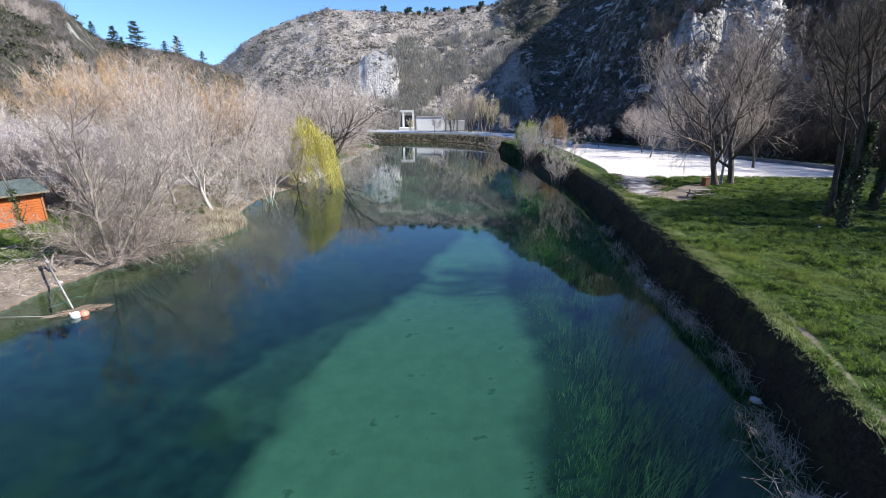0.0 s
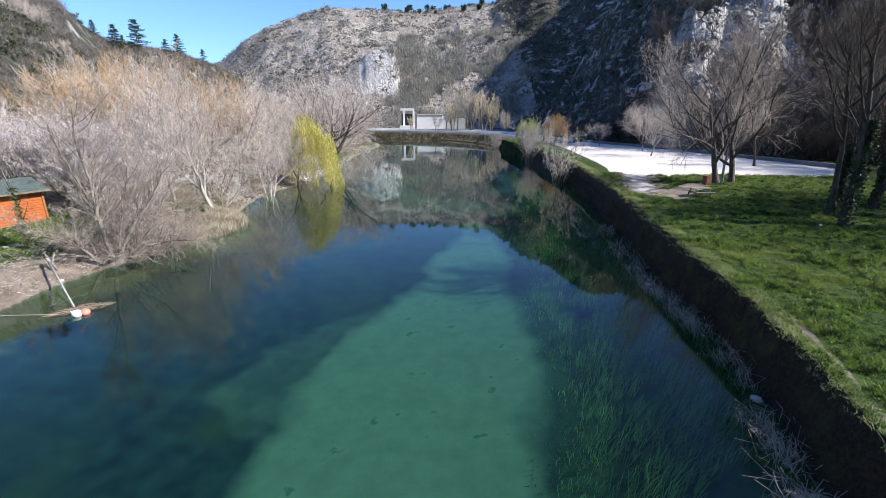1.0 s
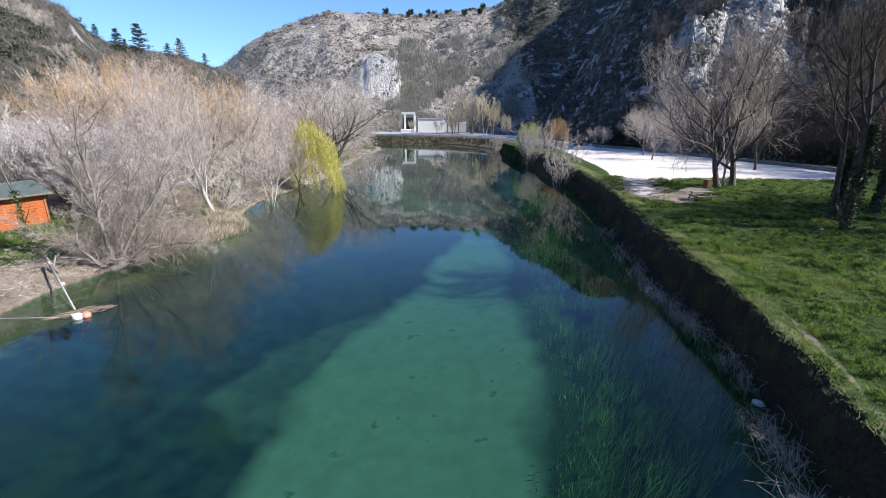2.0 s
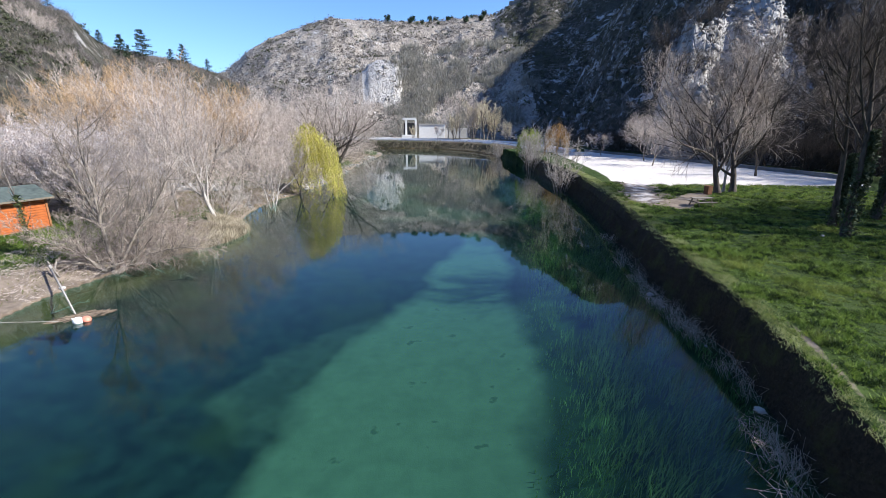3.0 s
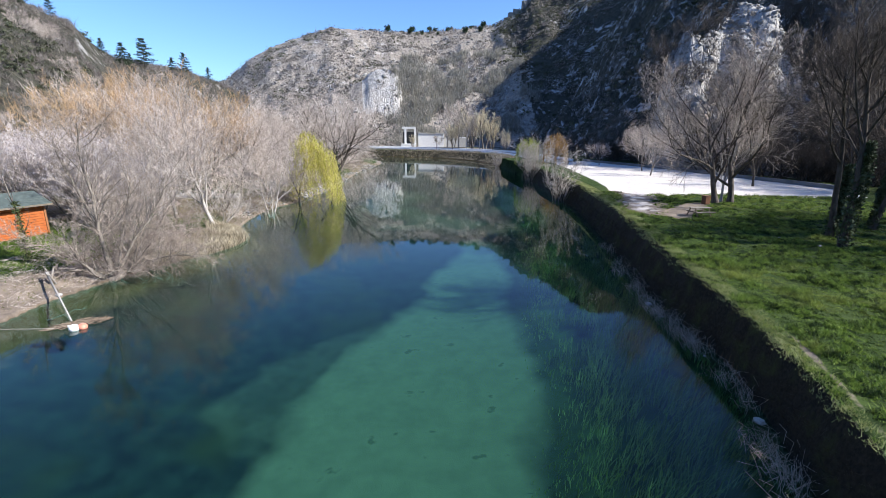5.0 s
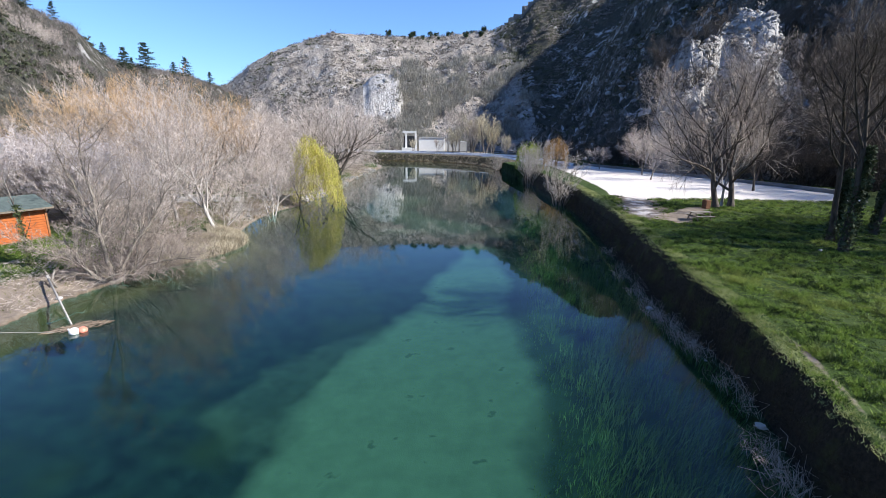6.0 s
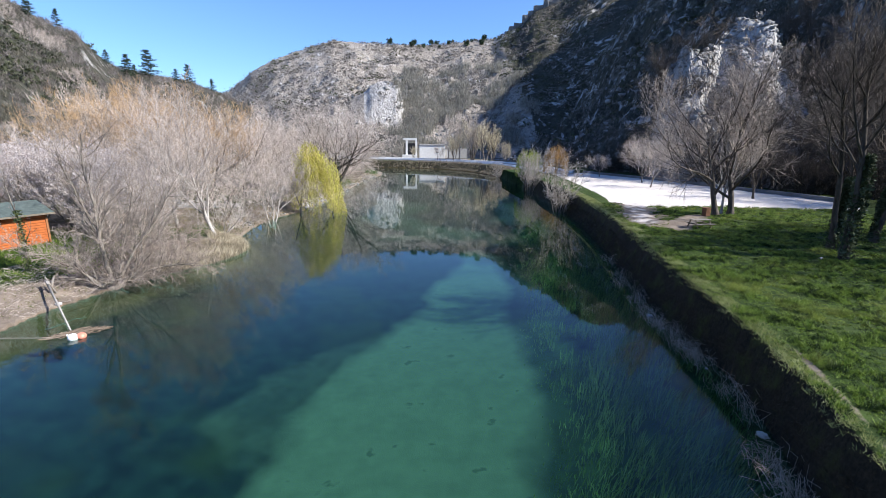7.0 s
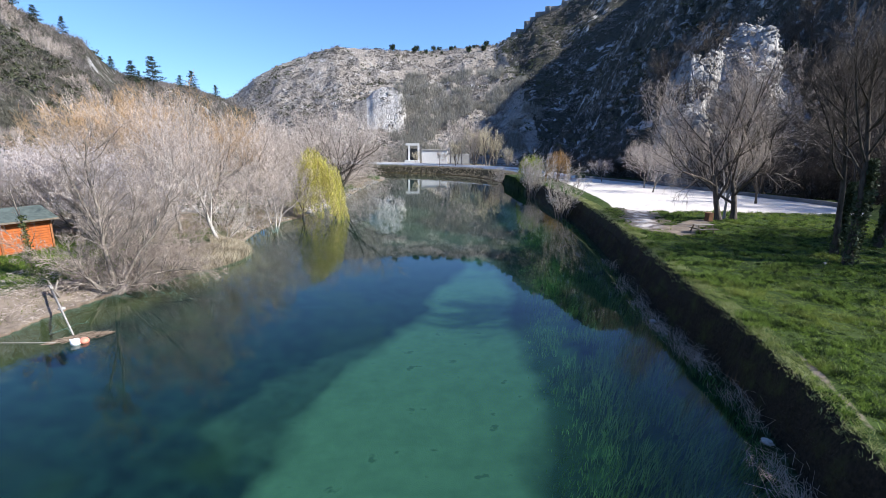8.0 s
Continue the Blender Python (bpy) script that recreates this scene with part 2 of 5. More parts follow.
# ---------------------------------------------------------------- the lie of the land
# water's edge, clockwise from behind the camera on the near side
LEFT_EDGE = [(-19, -400), (-19, 8), (-18.7, 17.3), (-19, 19.5), (-18.6, 21.4), (-18.2, 23.6), (-17, 27), (-15.6, 29), (-14.9, 32),
             (-15.8, 34.4), (-17.7, 37), (-18.8, 47), (-16.6, 53), (-16.6, 70), (-18, 100), (-16, 124), (-22, 137), (-60, 150), (-300, 190)]
FAR_EDGE = [(-300, 215), (-60, 168), (-16, 153), (-4.5, 150.5), (6, 140), (10.5, 128.7), (13.5, 113)]
RIGHT_EDGE = [(14.8, 84), (14.7, 58), (14.4, 50), (13.2, 39.4), (11.6, 28.3), (10.75, 23), (10.45, 20), (10.35, 17), (10.25, 14.6), (9.75, 12.5), (9.3, 10.9), (8.8, 9.5), (8.4, 8), (7.9, 4), (8, -400)]


def rounded(poly, times=2):
    for _ in range(times):
        out = [poly[0]]
        for (ax, ay), (bx, by) in zip(poly, poly[1:]):
            out += [(ax * .75 + bx * .25, ay * .75 + by * .25), (ax * .25 + bx * .75, ay * .25 + by * .75)]
        poly = out + [poly[-1]]
    return poly


def seg_dist(x, y, line):
    x, y = np.asarray(x, np.float32), np.asarray(y, np.float32)
    best = np.full(x.shape, 1e12, np.float32)
    for (ax, ay), (bx, by) in zip(line, line[1:]):
        dx, dy = bx - ax, by - ay
        px, py = x - np.float32(ax), y - np.float32(ay)
        t = np.clip((px * np.float32(dx) + py * np.float32(dy)) * np.float32(1 / (dx * dx + dy * dy + 1e-9)), 0, 1)
        px -= t * np.float32(dx)
        py -= t * np.float32(dy)
        best = np.minimum(best, px * px + py * py)
    return np.sqrt(best).astype(float)


def inside(x, y, poly):
    odd = np.zeros(x.shape, bool)
    for (ax, ay), (bx, by) in zip(poly, poly[1:] + poly[:1]):
        if ay != by:
            odd ^= ((ay > y) != (by > y)) & (x < (bx - ax) * (y - ay) / (by - ay) + ax)
    return odd


def bank_width(y):
    """How far back the top of the steep bank lies."""
    return np.interp(y, [6, 10, 12.5, 14.5, 17, 21, 28, 60], [.7, .75, .55, .5, .65, .95, 1.15, 1.7])


def bank_height(y):
    return np.interp(y, [6, 12, 20, 30], [1.7, 1.8, 2.1, 2.25])


LEFT_LINE, FAR_LINE, RIGHT_LINE = rounded(LEFT_EDGE), rounded(FAR_EDGE), rounded(RIGHT_EDGE)
RIVER = LEFT_LINE + FAR_LINE + RIGHT_LINE
PLAZA = [(22.6, 93), (21.5, 75), (19.8, 57), (18.3, 47.5), (20.8, 43.6), (26, 43.8), (35, 42.8), (40, 43), (42, 47), (42, 52), (40, 62), (38, 73), (34, 86), (30, 97)]
TRACK = [(20, 48), (18, 42), (16.6, 37.5), (15.8, 34.5)]
PICNIC = [(21.5, 37.6), (18.5, 34.5), (17.0, 32.0)]
SANDBAR = [(-5.2, -10), (-5.6, 11.9), (-5.7, 13.2), (-5.6, 14.6), (-5.0, 17.6), (-4.2, 20.8), (-1.8, 26.8), (-.6, 31.8), (.8, 36.6), (2.2, 44), (4.2, 44), (4.9, 36.8), (5, 30.5), (4.3, 23.8), (3.3, 17.8), (2.6, 14.1), (2.2, 11), (1.9, -10)]
SHELF = [(-9.6, 14.8), (-9.1, 17.5), (-7.5, 20.2), (-3.0, 24), (-2.0, 20), (-2.5, 16), (-3.5, 12.2), (-7.1, 12.5)]

# skyline of the hills: azimuth from the bridge, foot, crest distance, crest height
HILL_LEFT = [(-180, 60, 260, 60), (-110, 55, 200, 75), (-75, 50, 150, 52), (-60, 52, 135, 42), (-50, 58, 130, 38), (-43, 62, 130, 34.5), (-41.6, 64, 132, 32.8), (-39.5, 66, 136, 30.6),
             (-37.5, 70, 142, 29.9), (-36.4, 75, 150, 27.4), (-34.9, 85, 160, 25.8), (-32.8, 95, 175, 26), (-28.8, 120, 195, 26.5), (-25, 150, 215, 24), (-20, 170, 225, 12), (-17, 180, 230, 2), (180, 180, 230, 2)]
HILL_MID = [(-180, 300, 500, 60), (-40, 250, 420, 30), (-27, 235, 400, 36), (-24.5, 230, 400, 45), (-22.5, 225, 395, 57.5), (-20, 216, 390, 67.5), (-17.5, 212, 388, 74), (-15.6, 210, 385, 78.5), (-13.3, 206, 380, 82.5), (-10.4, 204, 380, 81.5),
            (-6.4, 204, 390, 83.5), (-.7, 206, 400, 86), (2.4, 202, 400, 88.5), (5.7, 196, 402, 91), (7, 195, 402, 97), (8.8, 195, 402, 103), (10.1, 195, 402, 113), (13.2, 195, 402, 120), (16, 197, 398, 133), (18, 200, 395, 141), (20, 200, 395, 145), (24, 200, 395, 139), (28, 200, 400, 140), (38, 200, 410, 105), (60, 200, 420, 110), (180, 300, 500, 60)]
# crest raised at azimuths 60 to 74, out of view, to shadow slopes
HILL_RIGHT = [(-180, 300, 500, 2), (5, 180, 330, 2), (8.1, 160, 312, 6), (10.2, 150, 300, 16), (12, 145, 292, 24), (14, 138, 285, 34), (17, 128, 262, 44), (20, 118, 250, 64), (24, 106, 238, 81), (28, 96, 225, 80),
              (35, 82, 195, 77), (42, 74, 145, 66), (50, 68, 138, 60), (60, 64, 142, 66), (67, 64, 155, 82), (74, 62, 162, 64), (81, 62, 170, 44), (100, 70, 230, 50), (130, 80, 260, 50), (180, 90, 300, 60)]
# high spur to the east, out of sight, added to shadow the mountainside
UNSEEN_SPUR = [(-180, 300, 400, 0), (25.8, 300, 410, 0), (27.4, 300, 408, 140), (29.7, 290, 405, 152), (32, 270, 380, 160), (34.4, 250, 354, 172), (40, 230, 311, 172), (46, 200, 278, 170), (49.5, 185, 261, 147), (53, 170, 250, 115), (58, 170, 240, 50), (62, 170, 240, 0), (180, 300, 400, 0)]
CRAG = [(-180, 84, 96, 0), (24.2, 86, 97, 0), (25.1, 86, 97, 19), (26.2, 85, 97, 23), (26.8, 84, 97, 24.5), (28, 84, 98, 23.5), (28.5, 84, 99, 24.5), (29.3, 84, 105, 26.5), (30.7, 83, 109, 28.5), (31.4, 82, 110, 29.5), (32.2, 82, 110, 29.5), (33.2, 81, 109, 28.5), (33.8, 81, 108, 26),
        (34.4, 81, 107, 20.5), (35.8, 81, 106, 16.5), (37.8, 82, 105, 12.5), (41, 82, 104, 6), (44, 82, 102, 0), (180, 84, 100, 0)]
BUTTRESS = [(-180, 232, 250, 0), (-19, 236, 268, 2), (-16, 236, 268, 16), (-13, 236, 268, 27), (-10.6, 236, 266, 32), (-9.7, 236, 264, 33.5), (-9.2, 236, 264, 37), (-8, 237, 263, 39.5), (-6.2, 238, 262, 39), (-5.5, 239, 262, 36), (-5.15, 239, 262, 2), (180, 232, 250, 0)]


def ridge(az, r, table, bend, back):
    a = np.array(table)
    foot, crest, top = (np.interp(az, a[:, 0], a[:, k]) for k in (1, 2, 3))
    s = (r - foot) / (crest - foot)
    rise = np.clip(s, 0, 1) ** bend
    return top * rise * np.exp(-np.maximum(s - 1, 0) * back), s, top


def ground_height(x, y):
    az, r = np.degrees(np.arctan2(x, y)), np.hypot(x, y)
    wet = inside(x, y, RIVER)
    dl, df, dr = seg_dist(x, y, LEFT_LINE), seg_dist(x, y, FAR_LINE), seg_dist(x, y, RIGHT_LINE)
    wob = fbm(x, y, 3.0, 3, 5)
    lumps = fbm(x, y, .8, 3, 9)
    d = np.minimum(np.minimum(dl, df), dr)
    # river bed: shelving on the right, long shelf on the left
    bed = -.1 - 2.75 * (1 - np.exp(-.24 * dl)) * (1 - np.exp(-.24 * dr)) * (1 - np.exp(-.3 * df)) + .06 * wob
    # banks
    bw = bank_width(y)
    steep = bank_height(y) * smooth(.06, 1.0 + .12 * wob, (dr + .07 * lumps) / bw) + .12 * smooth(2, 14, dr)
    steep += .06 * wob * smooth(1, 2.5, dr) + .1 * lumps * smooth(.05, .4, dr / bw) * (1 - smooth(.7, 1.05, dr / bw)) + .10 * lumps * smooth(1.5, 2.2, dr / bw)
    gentle = .1 + .75 * smooth(0, 3.2, dl) + .5 * smooth(3, 14, dl) + .12 * wob * smooth(.2, 2, dl)
    farb = .15 + 2.1 * smooth(0, 4.5, df) + .1 * wob
    # blend where two banks meet
    w = [1 / (v + .5) ** 4 for v in (dr, dl, df)]
    side = (steep * w[0] + gentle * w[1] + farb * w[2]) / (w[0] + w[1] + w[2])
    z = np.where(wet, bed, side)
    # the hills
    zone = np.zeros(x.shape, np.int8)
    rock = np.zeros(x.shape)
    hills = [(HILL_LEFT, .95, .6, 1, .30, 1.0), (HILL_MID, 1.05, .3, 2, .34, 1.1), (HILL_RIGHT, 1.35, .25, 3, .37, 2.0), (UNSEEN_SPUR, 1.2, .25, 3, .3, 2.0), (CRAG, .95, 1.3, 4, .95, .7), (BUTTRESS, .42, .5, 2, 1.2, .5)]
    rough = fbm(x, y, 26, 5, 21, True)
    jag = fbm(x, y, 7, 4, 31, True)
    fine = fbm(x, y, 3.2, 4, 61, True)
    for table, bend, back, number, stone, amp in hills:
        swing = {4: 1.0, 2: .3}.get(number, 0) * fbm(x, y, 5.0, 3, 63) if table in (CRAG, BUTTRESS) else 0.0
        h, s, top = ridge(az + swing, r, table, bend, back)
        big = smooth(0, .25, s) * smooth(3, 25, top)
        calm = 1 - .75 * np.exp(-((s - 1) / .12) ** 2)
        h = h + big * amp * (3.6 * (rough - .2) + 1.5 * jag) * calm
        if number == 4:
            h = h + smooth(.05, .3, s) * smooth(3, 15, top) * (2.2 * (jag - .1) + 1.7 * (fine - .2))
        if number == 3:
            h = h + big * (1.9 * (jag - .1) + 1.5 * (fine - .2))
        on = (s > 0) & (h + 2 > z) & (top > 3)
        z = np.where(on, np.maximum(z, h + 2), z)
        zone = np.where(on, number, zone)
        if table is HILL_MID:
            patch = smooth(.1, .4, fbm(x, y, 40, 2, 67)) * (az > -3)
            gully = smooth(1.5, 3, az) * smooth(8, 6.5, az) * smooth(320, 290, r) * smooth(-.1, .3, fbm(x, y, 18, 3, 71))
            # less pale rock past azimuth 7, where shade goes into the colour
            stone = stone - .2 * smooth(-5.5, -3, az) + .34 * patch - .06 * smooth(7, 9, az) + .5 * gully
        if number == 4:
            stone = .3 + .75 * smooth(.25, .6, s + .35 * fbm(x, y, 7, 3, 65))
        if number == 1:
            stone = stone + (.2 + .35 * fbm(x, y, 9, 3, 69)) * np.exp(-((az + 36.5) / .8) ** 2) * smooth(.75, .9, s)
        if table is BUTTRESS:
            stone = np.where((s < 1.05) & (az > -9.9) & (az < -4.9), 1.25, .3)
        rock = np.where(on, stone, rock)
    return z, zone, rock, wet, dl, df, dr, wob


# polar sheet round the bridge, finest ahead
az_ring = np.concatenate([np.arange(-56, 56.01, .2), np.arange(59, 302, 3.0)])
rad_ring = np.concatenate([[.01], np.geomspace(3.0, 70, 220), np.geomspace(70.5, 420, 270), np.geomspace(430, 3000, 22)])
A, R = np.meshgrid(np.radians(az_ring), rad_ring)
GX, GY = R * np.sin(A), R * np.cos(A)
GZ, ZONE, ROCKY, WET, DL, DF, DR, WOB = ground_height(GX, GY)
nr, na = GX.shape
idx = np.arange(nr * na).reshape(nr, na)
nxt = np.roll(idx, -1, axis=1)
quads = np.stack([idx[:-1], idx[1:], nxt[1:], nxt[:-1]], -1).reshape(-1, 4)
VERTS = np.stack([GX, GY, GZ], -1).reshape(-1, 3)
VERTS[:na] = (0, 0, -2.6)  # the innermost ring closes the bed under the bridge

def trod_at(y):
    """The trodden path's place inside the bank's lip."""
    return np.interp(y, [8, 10, 13, 18], [.3, .4, .6, .8])


BN = DR / bank_width(GY)
grass = smooth(.78, 1.1, BN) * (DR < DL)
trod = np.exp(-((DR - bank_width(GY) - trod_at(GY) - .06 * WOB) / .2) ** 2) * (1 - smooth(11.5, 16, GY)) * (.66 + .45 * fbm(GX, GY, .9, 3, 19))
track = (.85 + .5 * fbm(GX, GY, 1.3, 3, 88)) * np.exp(-(seg_dist(GX, GY, TRACK) / 2.7) ** 2) + .75 * np.exp(-(seg_dist(GX, GY, PICNIC) / 1.1) ** 2)
grass = np.clip(grass - trod - track, 0, 1)
left_grass = smooth(np.where(GY > 34, .3, 1.2), np.where(GY > 34, 1.4, 3.0), DL + .8 * WOB) * (.48 + .5 * fbm(GX, GY, 9, 3, 77)) + smooth(5.5, 3.5, np.hypot(GX + 25, GY - 26)) * .9
grass = np.where(DR < DL, grass, np.clip(left_grass, 0, 1))
gravel = np.maximum(.5 * np.exp(-(seg_dist(GX, GY, TRACK) / 2.1) ** 2), 0) + np.where(inside(GX, GY, PLAZA), 1.0, smooth(1.2, 0, seg_dist(GX, GY, PLAZA + PLAZA[:1]))) 
# steep bank faces, which take the shade-darkened soil
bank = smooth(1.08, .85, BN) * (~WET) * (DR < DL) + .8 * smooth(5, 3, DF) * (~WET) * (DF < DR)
def within(poly, soft):
    x, y = GX + 1.5 * fbm(GX, GY, 4.5, 4, 91), GY + 2.2 * fbm(GX, GY, 4.5, 4, 97)
    d = seg_dist(x, y, poly + poly[:1])
    return smooth(-soft, soft, np.where(inside(x, y, poly), d, -d))


sand = np.maximum(within(SANDBAR, 1.0), .34 * within(SHELF, .6))
sand = np.maximum(sand, .5 * smooth(-.3, .3, fbm(GX, GY, 9, 3, 93)) * smooth(38, 52, GY) * smooth(2, 5, DR) * smooth(3, 6, DL))
mud = np.clip(1.15 - DL / 2.0, 0, 1) + np.clip(.7 - DR / 1.6, 0, 1) + np.clip(.9 - DF / 3, 0, 1)
# dark cover on zone 3 and past x 42 puts shade into colour
ATTRS = dict(grass=grass, gravel=gravel, bank=bank, sand=sand, mud=mud, bed=WET.astype(float), weedy=smooth(7.5, 3.5, DR) * (1 - sand), rock=ROCKY, maquis_shade=np.where(ZONE == 3, .64, np.where((ZONE == 2) & (GX > 42), .8, np.where(ZONE == 1, .7, .1))))
fz = ZONE.reshape(-1)[quads].max(axis=1)
HILL_TAGS = {0: ("ground", "grassy river banks, pale gravel and river bed"), 1: ("hillside_left", "scrubby limestone hillside with scattered pines"), 2: ("hillside_far", "sunlit grey limestone hill with low scrub and a pale cliff"),
             3: ("mountain_right", "steep shaded rocky mountainside below a ruined fortress"), 4: ("crag", "pale jagged limestone crag above bare trees")}
LAND = {}
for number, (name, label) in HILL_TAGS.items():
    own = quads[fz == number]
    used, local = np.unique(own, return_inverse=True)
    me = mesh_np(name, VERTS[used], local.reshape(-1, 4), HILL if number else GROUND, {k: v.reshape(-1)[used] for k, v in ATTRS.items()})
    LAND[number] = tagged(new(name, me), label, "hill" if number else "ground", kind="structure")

bm = bmesh.new()
for x0, x1, y0, y1 in ((-330, 40, -330, 230),):
    bmesh.ops.create_grid(bm, x_segments=1, y_segments=1, size=.5, matrix=Matrix.Translation(((x0 + x1) / 2, (y0 + y1) / 2, 0)) @ Matrix.Diagonal((x1 - x0, y1 - y0, 1, 1)))
tagged(part("water", bm, WATER), "clear teal river water with sky and hill reflections", "water", kind="structure")


def at_ground(x, y):
    z = ground_height(np.array([float(x)]), np.array([float(y)]))[0]
    return float(z[0])

# ---------------------------------------------------------------- trees


def cross3(a, b):
    return np.stack([a[..., 1] * b[..., 2] - a[..., 2] * b[..., 1], a[..., 2] * b[..., 0] - a[..., 0] * b[..., 2], a[..., 0] * b[..., 1] - a[..., 1] * b[..., 0]], -1)


def tubes(branches):
    """Tapered tubes along many branches, as one set of arrays."""
    vs, fs, base = [], [], 0
    for pts, rad, sides in branches:
        pts = np.asarray(pts)
        n = len(pts)
        tan = np.empty((n, 3))
        tan[1:-1], tan[0], tan[-1] = pts[2:] - pts[:-2], pts[1] - pts[0], pts[-1] - pts[-2]
        tan /= np.sqrt((tan * tan).sum(1, keepdims=True)) + 1e-9
        ref = np.array([0, 0, 1.0]) if abs(tan[0, 2]) < .8 else np.array([1.0, 0, 0])
        u = cross3(tan, ref)
        u /= np.sqrt((u * u).sum(1, keepdims=True)) + 1e-9
        w = cross3(tan, u)
        ang = np.arange(sides) * 2 * math.pi / sides
        ring = pts[:, None] + np.asarray(rad)[:, None, None] * (np.cos(ang)[None, :, None] * u[:, None] + np.sin(ang)[None, :, None] * w[:, None])
        vs.append(ring.reshape(-1, 3))
        i = np.arange(n - 1)[:, None] * sides + np.arange(sides)[None]
        j = np.arange(n - 1)[:, None] * sides + (np.arange(sides)[None] + 1) % sides
        fs.append(np.stack([i, j, j + sides, i + sides], -1).reshape(-1, 4) + base)
        base += n * sides
    return np.concatenate(vs), np.concatenate(fs)


def unit(v):
    return v / (math.sqrt(v @ v) + 1e-9)


def grow(rng, out, start, way, length, radius, level, spec):
    """One branch and, from it, its children; out[level] collects the branches."""
    segs = spec["segs"][level]
    pts, d = [np.array(start)], unit(np.array(way, float))
    for k in range(segs):
        d = unit(d + rng.normal(0, spec["bend"][level], 3) + np.array([0, 0, spec["lift"][level]]))
        pts.append(pts[-1] + d * length / segs)
    pts = np.array(pts)
    rad = np.linspace(radius, radius * spec["taper"][level], segs + 1)
    out[level].append((pts, rad, spec["sides"][level]))
    if level + 1 >= len(spec["kids"]) + 1 or level >= len(spec["kids"]):
        return
    count = spec["kids"][level]
    turn0 = rng.uniform(0, 6.28)
    for k in range(count):
        f = spec["from"][level] + (1 - spec["from"][level]) * (k + rng.uniform(.2, .9)) / count
        s = min(f, .999) * segs
        i = int(s)
        p = pts[i] + (pts[i + 1] - pts[i]) * (s - i)
        axis = unit(pts[i + 1] - pts[i])
        turn = turn0 + 2.4 * k + rng.normal(0, .4)
        side = unit(cross3(axis, np.array([math.cos(turn), math.sin(turn), .13])))
        open_ = spec["open"][level] + rng.normal(0, .12)
        way2 = axis * math.cos(open_) + side * math.sin(open_)
        r2 = max(radius * (1 - f * (1 - spec["taper"][level])) * spec["thin"], spec["least"])
        grow(rng, out, p, way2, length * spec["short"][level] * (1.15 - .55 * f) * rng.uniform(.75, 1.2), r2, level + 1, spec)


BROAD = dict(segs=[7, 6, 4, 2, 1], bend=[.06, .10, .11, .12, .1], lift=[.03, .11, .09, .07, .05], taper=[.35, .3, .35, .5, .5], sides=[8, 6, 4, 3, 3],
             kids=[9, 8, 7, 4], open=[.75, .65, .6, .55], short=[1.05, .55, .55, .65], thin=.55, least=.016)
BROAD["from"] = [.2, .15, .1, .05]


def tree_meshes(seed, height, trunk_r, bark, twig, spec=BROAD, stems=1, lean=.08, spread=0.0, tilt=None, toward=0.0, limbs=2, **changes):
    """Two meshes: the trunk with its limbs, and the crown of branches and twigs."""
    spec = {**spec, **changes}
    rng = np.random.default_rng(seed)
    out = [[] for _ in range(6)]
    for k in range(stems):
        a = rng.uniform(0, 6.28) if stems < 3 else 6.28 * k / stems + rng.normal(0, .3)
        slope = rng.normal(0, lean) if stems == 1 else spread * rng.uniform(.5, 1.2)
        if tilt is not None:
            slope, a = tilt, radians(toward)
        way = np.array([math.sin(slope) * math.cos(a), math.sin(slope) * math.sin(a), math.cos(slope)])
        off = np.array([math.cos(a), math.sin(a), 0]) * (.12 * stems ** .5 if stems > 1 else 0)
        grow(rng, out, off + np.array([0, 0, -.25]), way, height * spec.get("bole", .55) * rng.uniform(.88, 1.05), trunk_r, 0, spec)
        pts, rad, sides = out[0][-1]
        rad[0] *= 1.45
    trunk = mesh_np("trunk", *tubes(sum(out[:limbs], [])), bark)
    crown = mesh_np("crown", *tubes(sum(out[limbs:], [])), twig)
    return trunk, crown


def plant(name, meshes, at, label, category="tree", group="", turn=0.0, scale=1.0):
    x, y = at[0], at[1]
    z = at[2] if len(at) > 2 else at_ground(x, y)
    ob = new(name)
    ob.empty_display_size = .3
    ob.matrix_basis = Matrix.Translation((x, y, z - .05)) @ pose(0, 0, 0, 0, 0, turn) @ Matrix.Diagonal((scale, scale, scale, 1))
    for nm, me in meshes:
        piece(nm, me, ob)
    return tagged(ob, label, category, group)


def two(meshes):
    return [("trunk", meshes[0]), ("crown", meshes[1])]



SLIGHT = dict(kids=[7, 7, 6, 5], segs=[5, 4, 3, 1, 1], sides=[6, 5, 3, 3, 3], least=.02)
THICK = dict(bole=.75, short=[.7, .55, .55], kids=[5, 5, 4], segs=[5, 3, 2, 1], sides=[5, 3, 3, 3], least=.015, bend=[.12, .2, .25, .3], lift=[.04, .05, .03, .02])
THICK["from"] = [.1, .1, .1, .1]
wood_a = tree_meshes(3, 12, .15, BARK_PALE, TWIG, limbs=3, least=.010)
wood_b = tree_meshes(8, 12, .13, BARK_PALE, TWIG, stems=3, spread=.32, limbs=3, least=.010, kids=[6, 7, 6, 5])
wood_c = tree_meshes(14, 12, .18, BARK, TWIG_ORANGE, least=.012, lift=[.03, .14, .12, .12, .1])
wood_d = tree_meshes(21, 12, .16, BARK, TWIG, least=.011, kids=[10, 8, 7, 4])
far_a = tree_meshes(25, 12, .18, BARK, TWIG, **SLIGHT)
far_b = tree_meshes(26, 12, .18, BARK, TWIG_ORANGE, **SLIGHT)
far_straw = tree_meshes(28, 12, .16, BARK, TWIG_STRAW, stems=3, spread=.22, open=[.45, .45, .5, .5, .5], short=[.6, .5, .5, .55], **{**SLIGHT, "kids": [7, 6, 5, 4]})
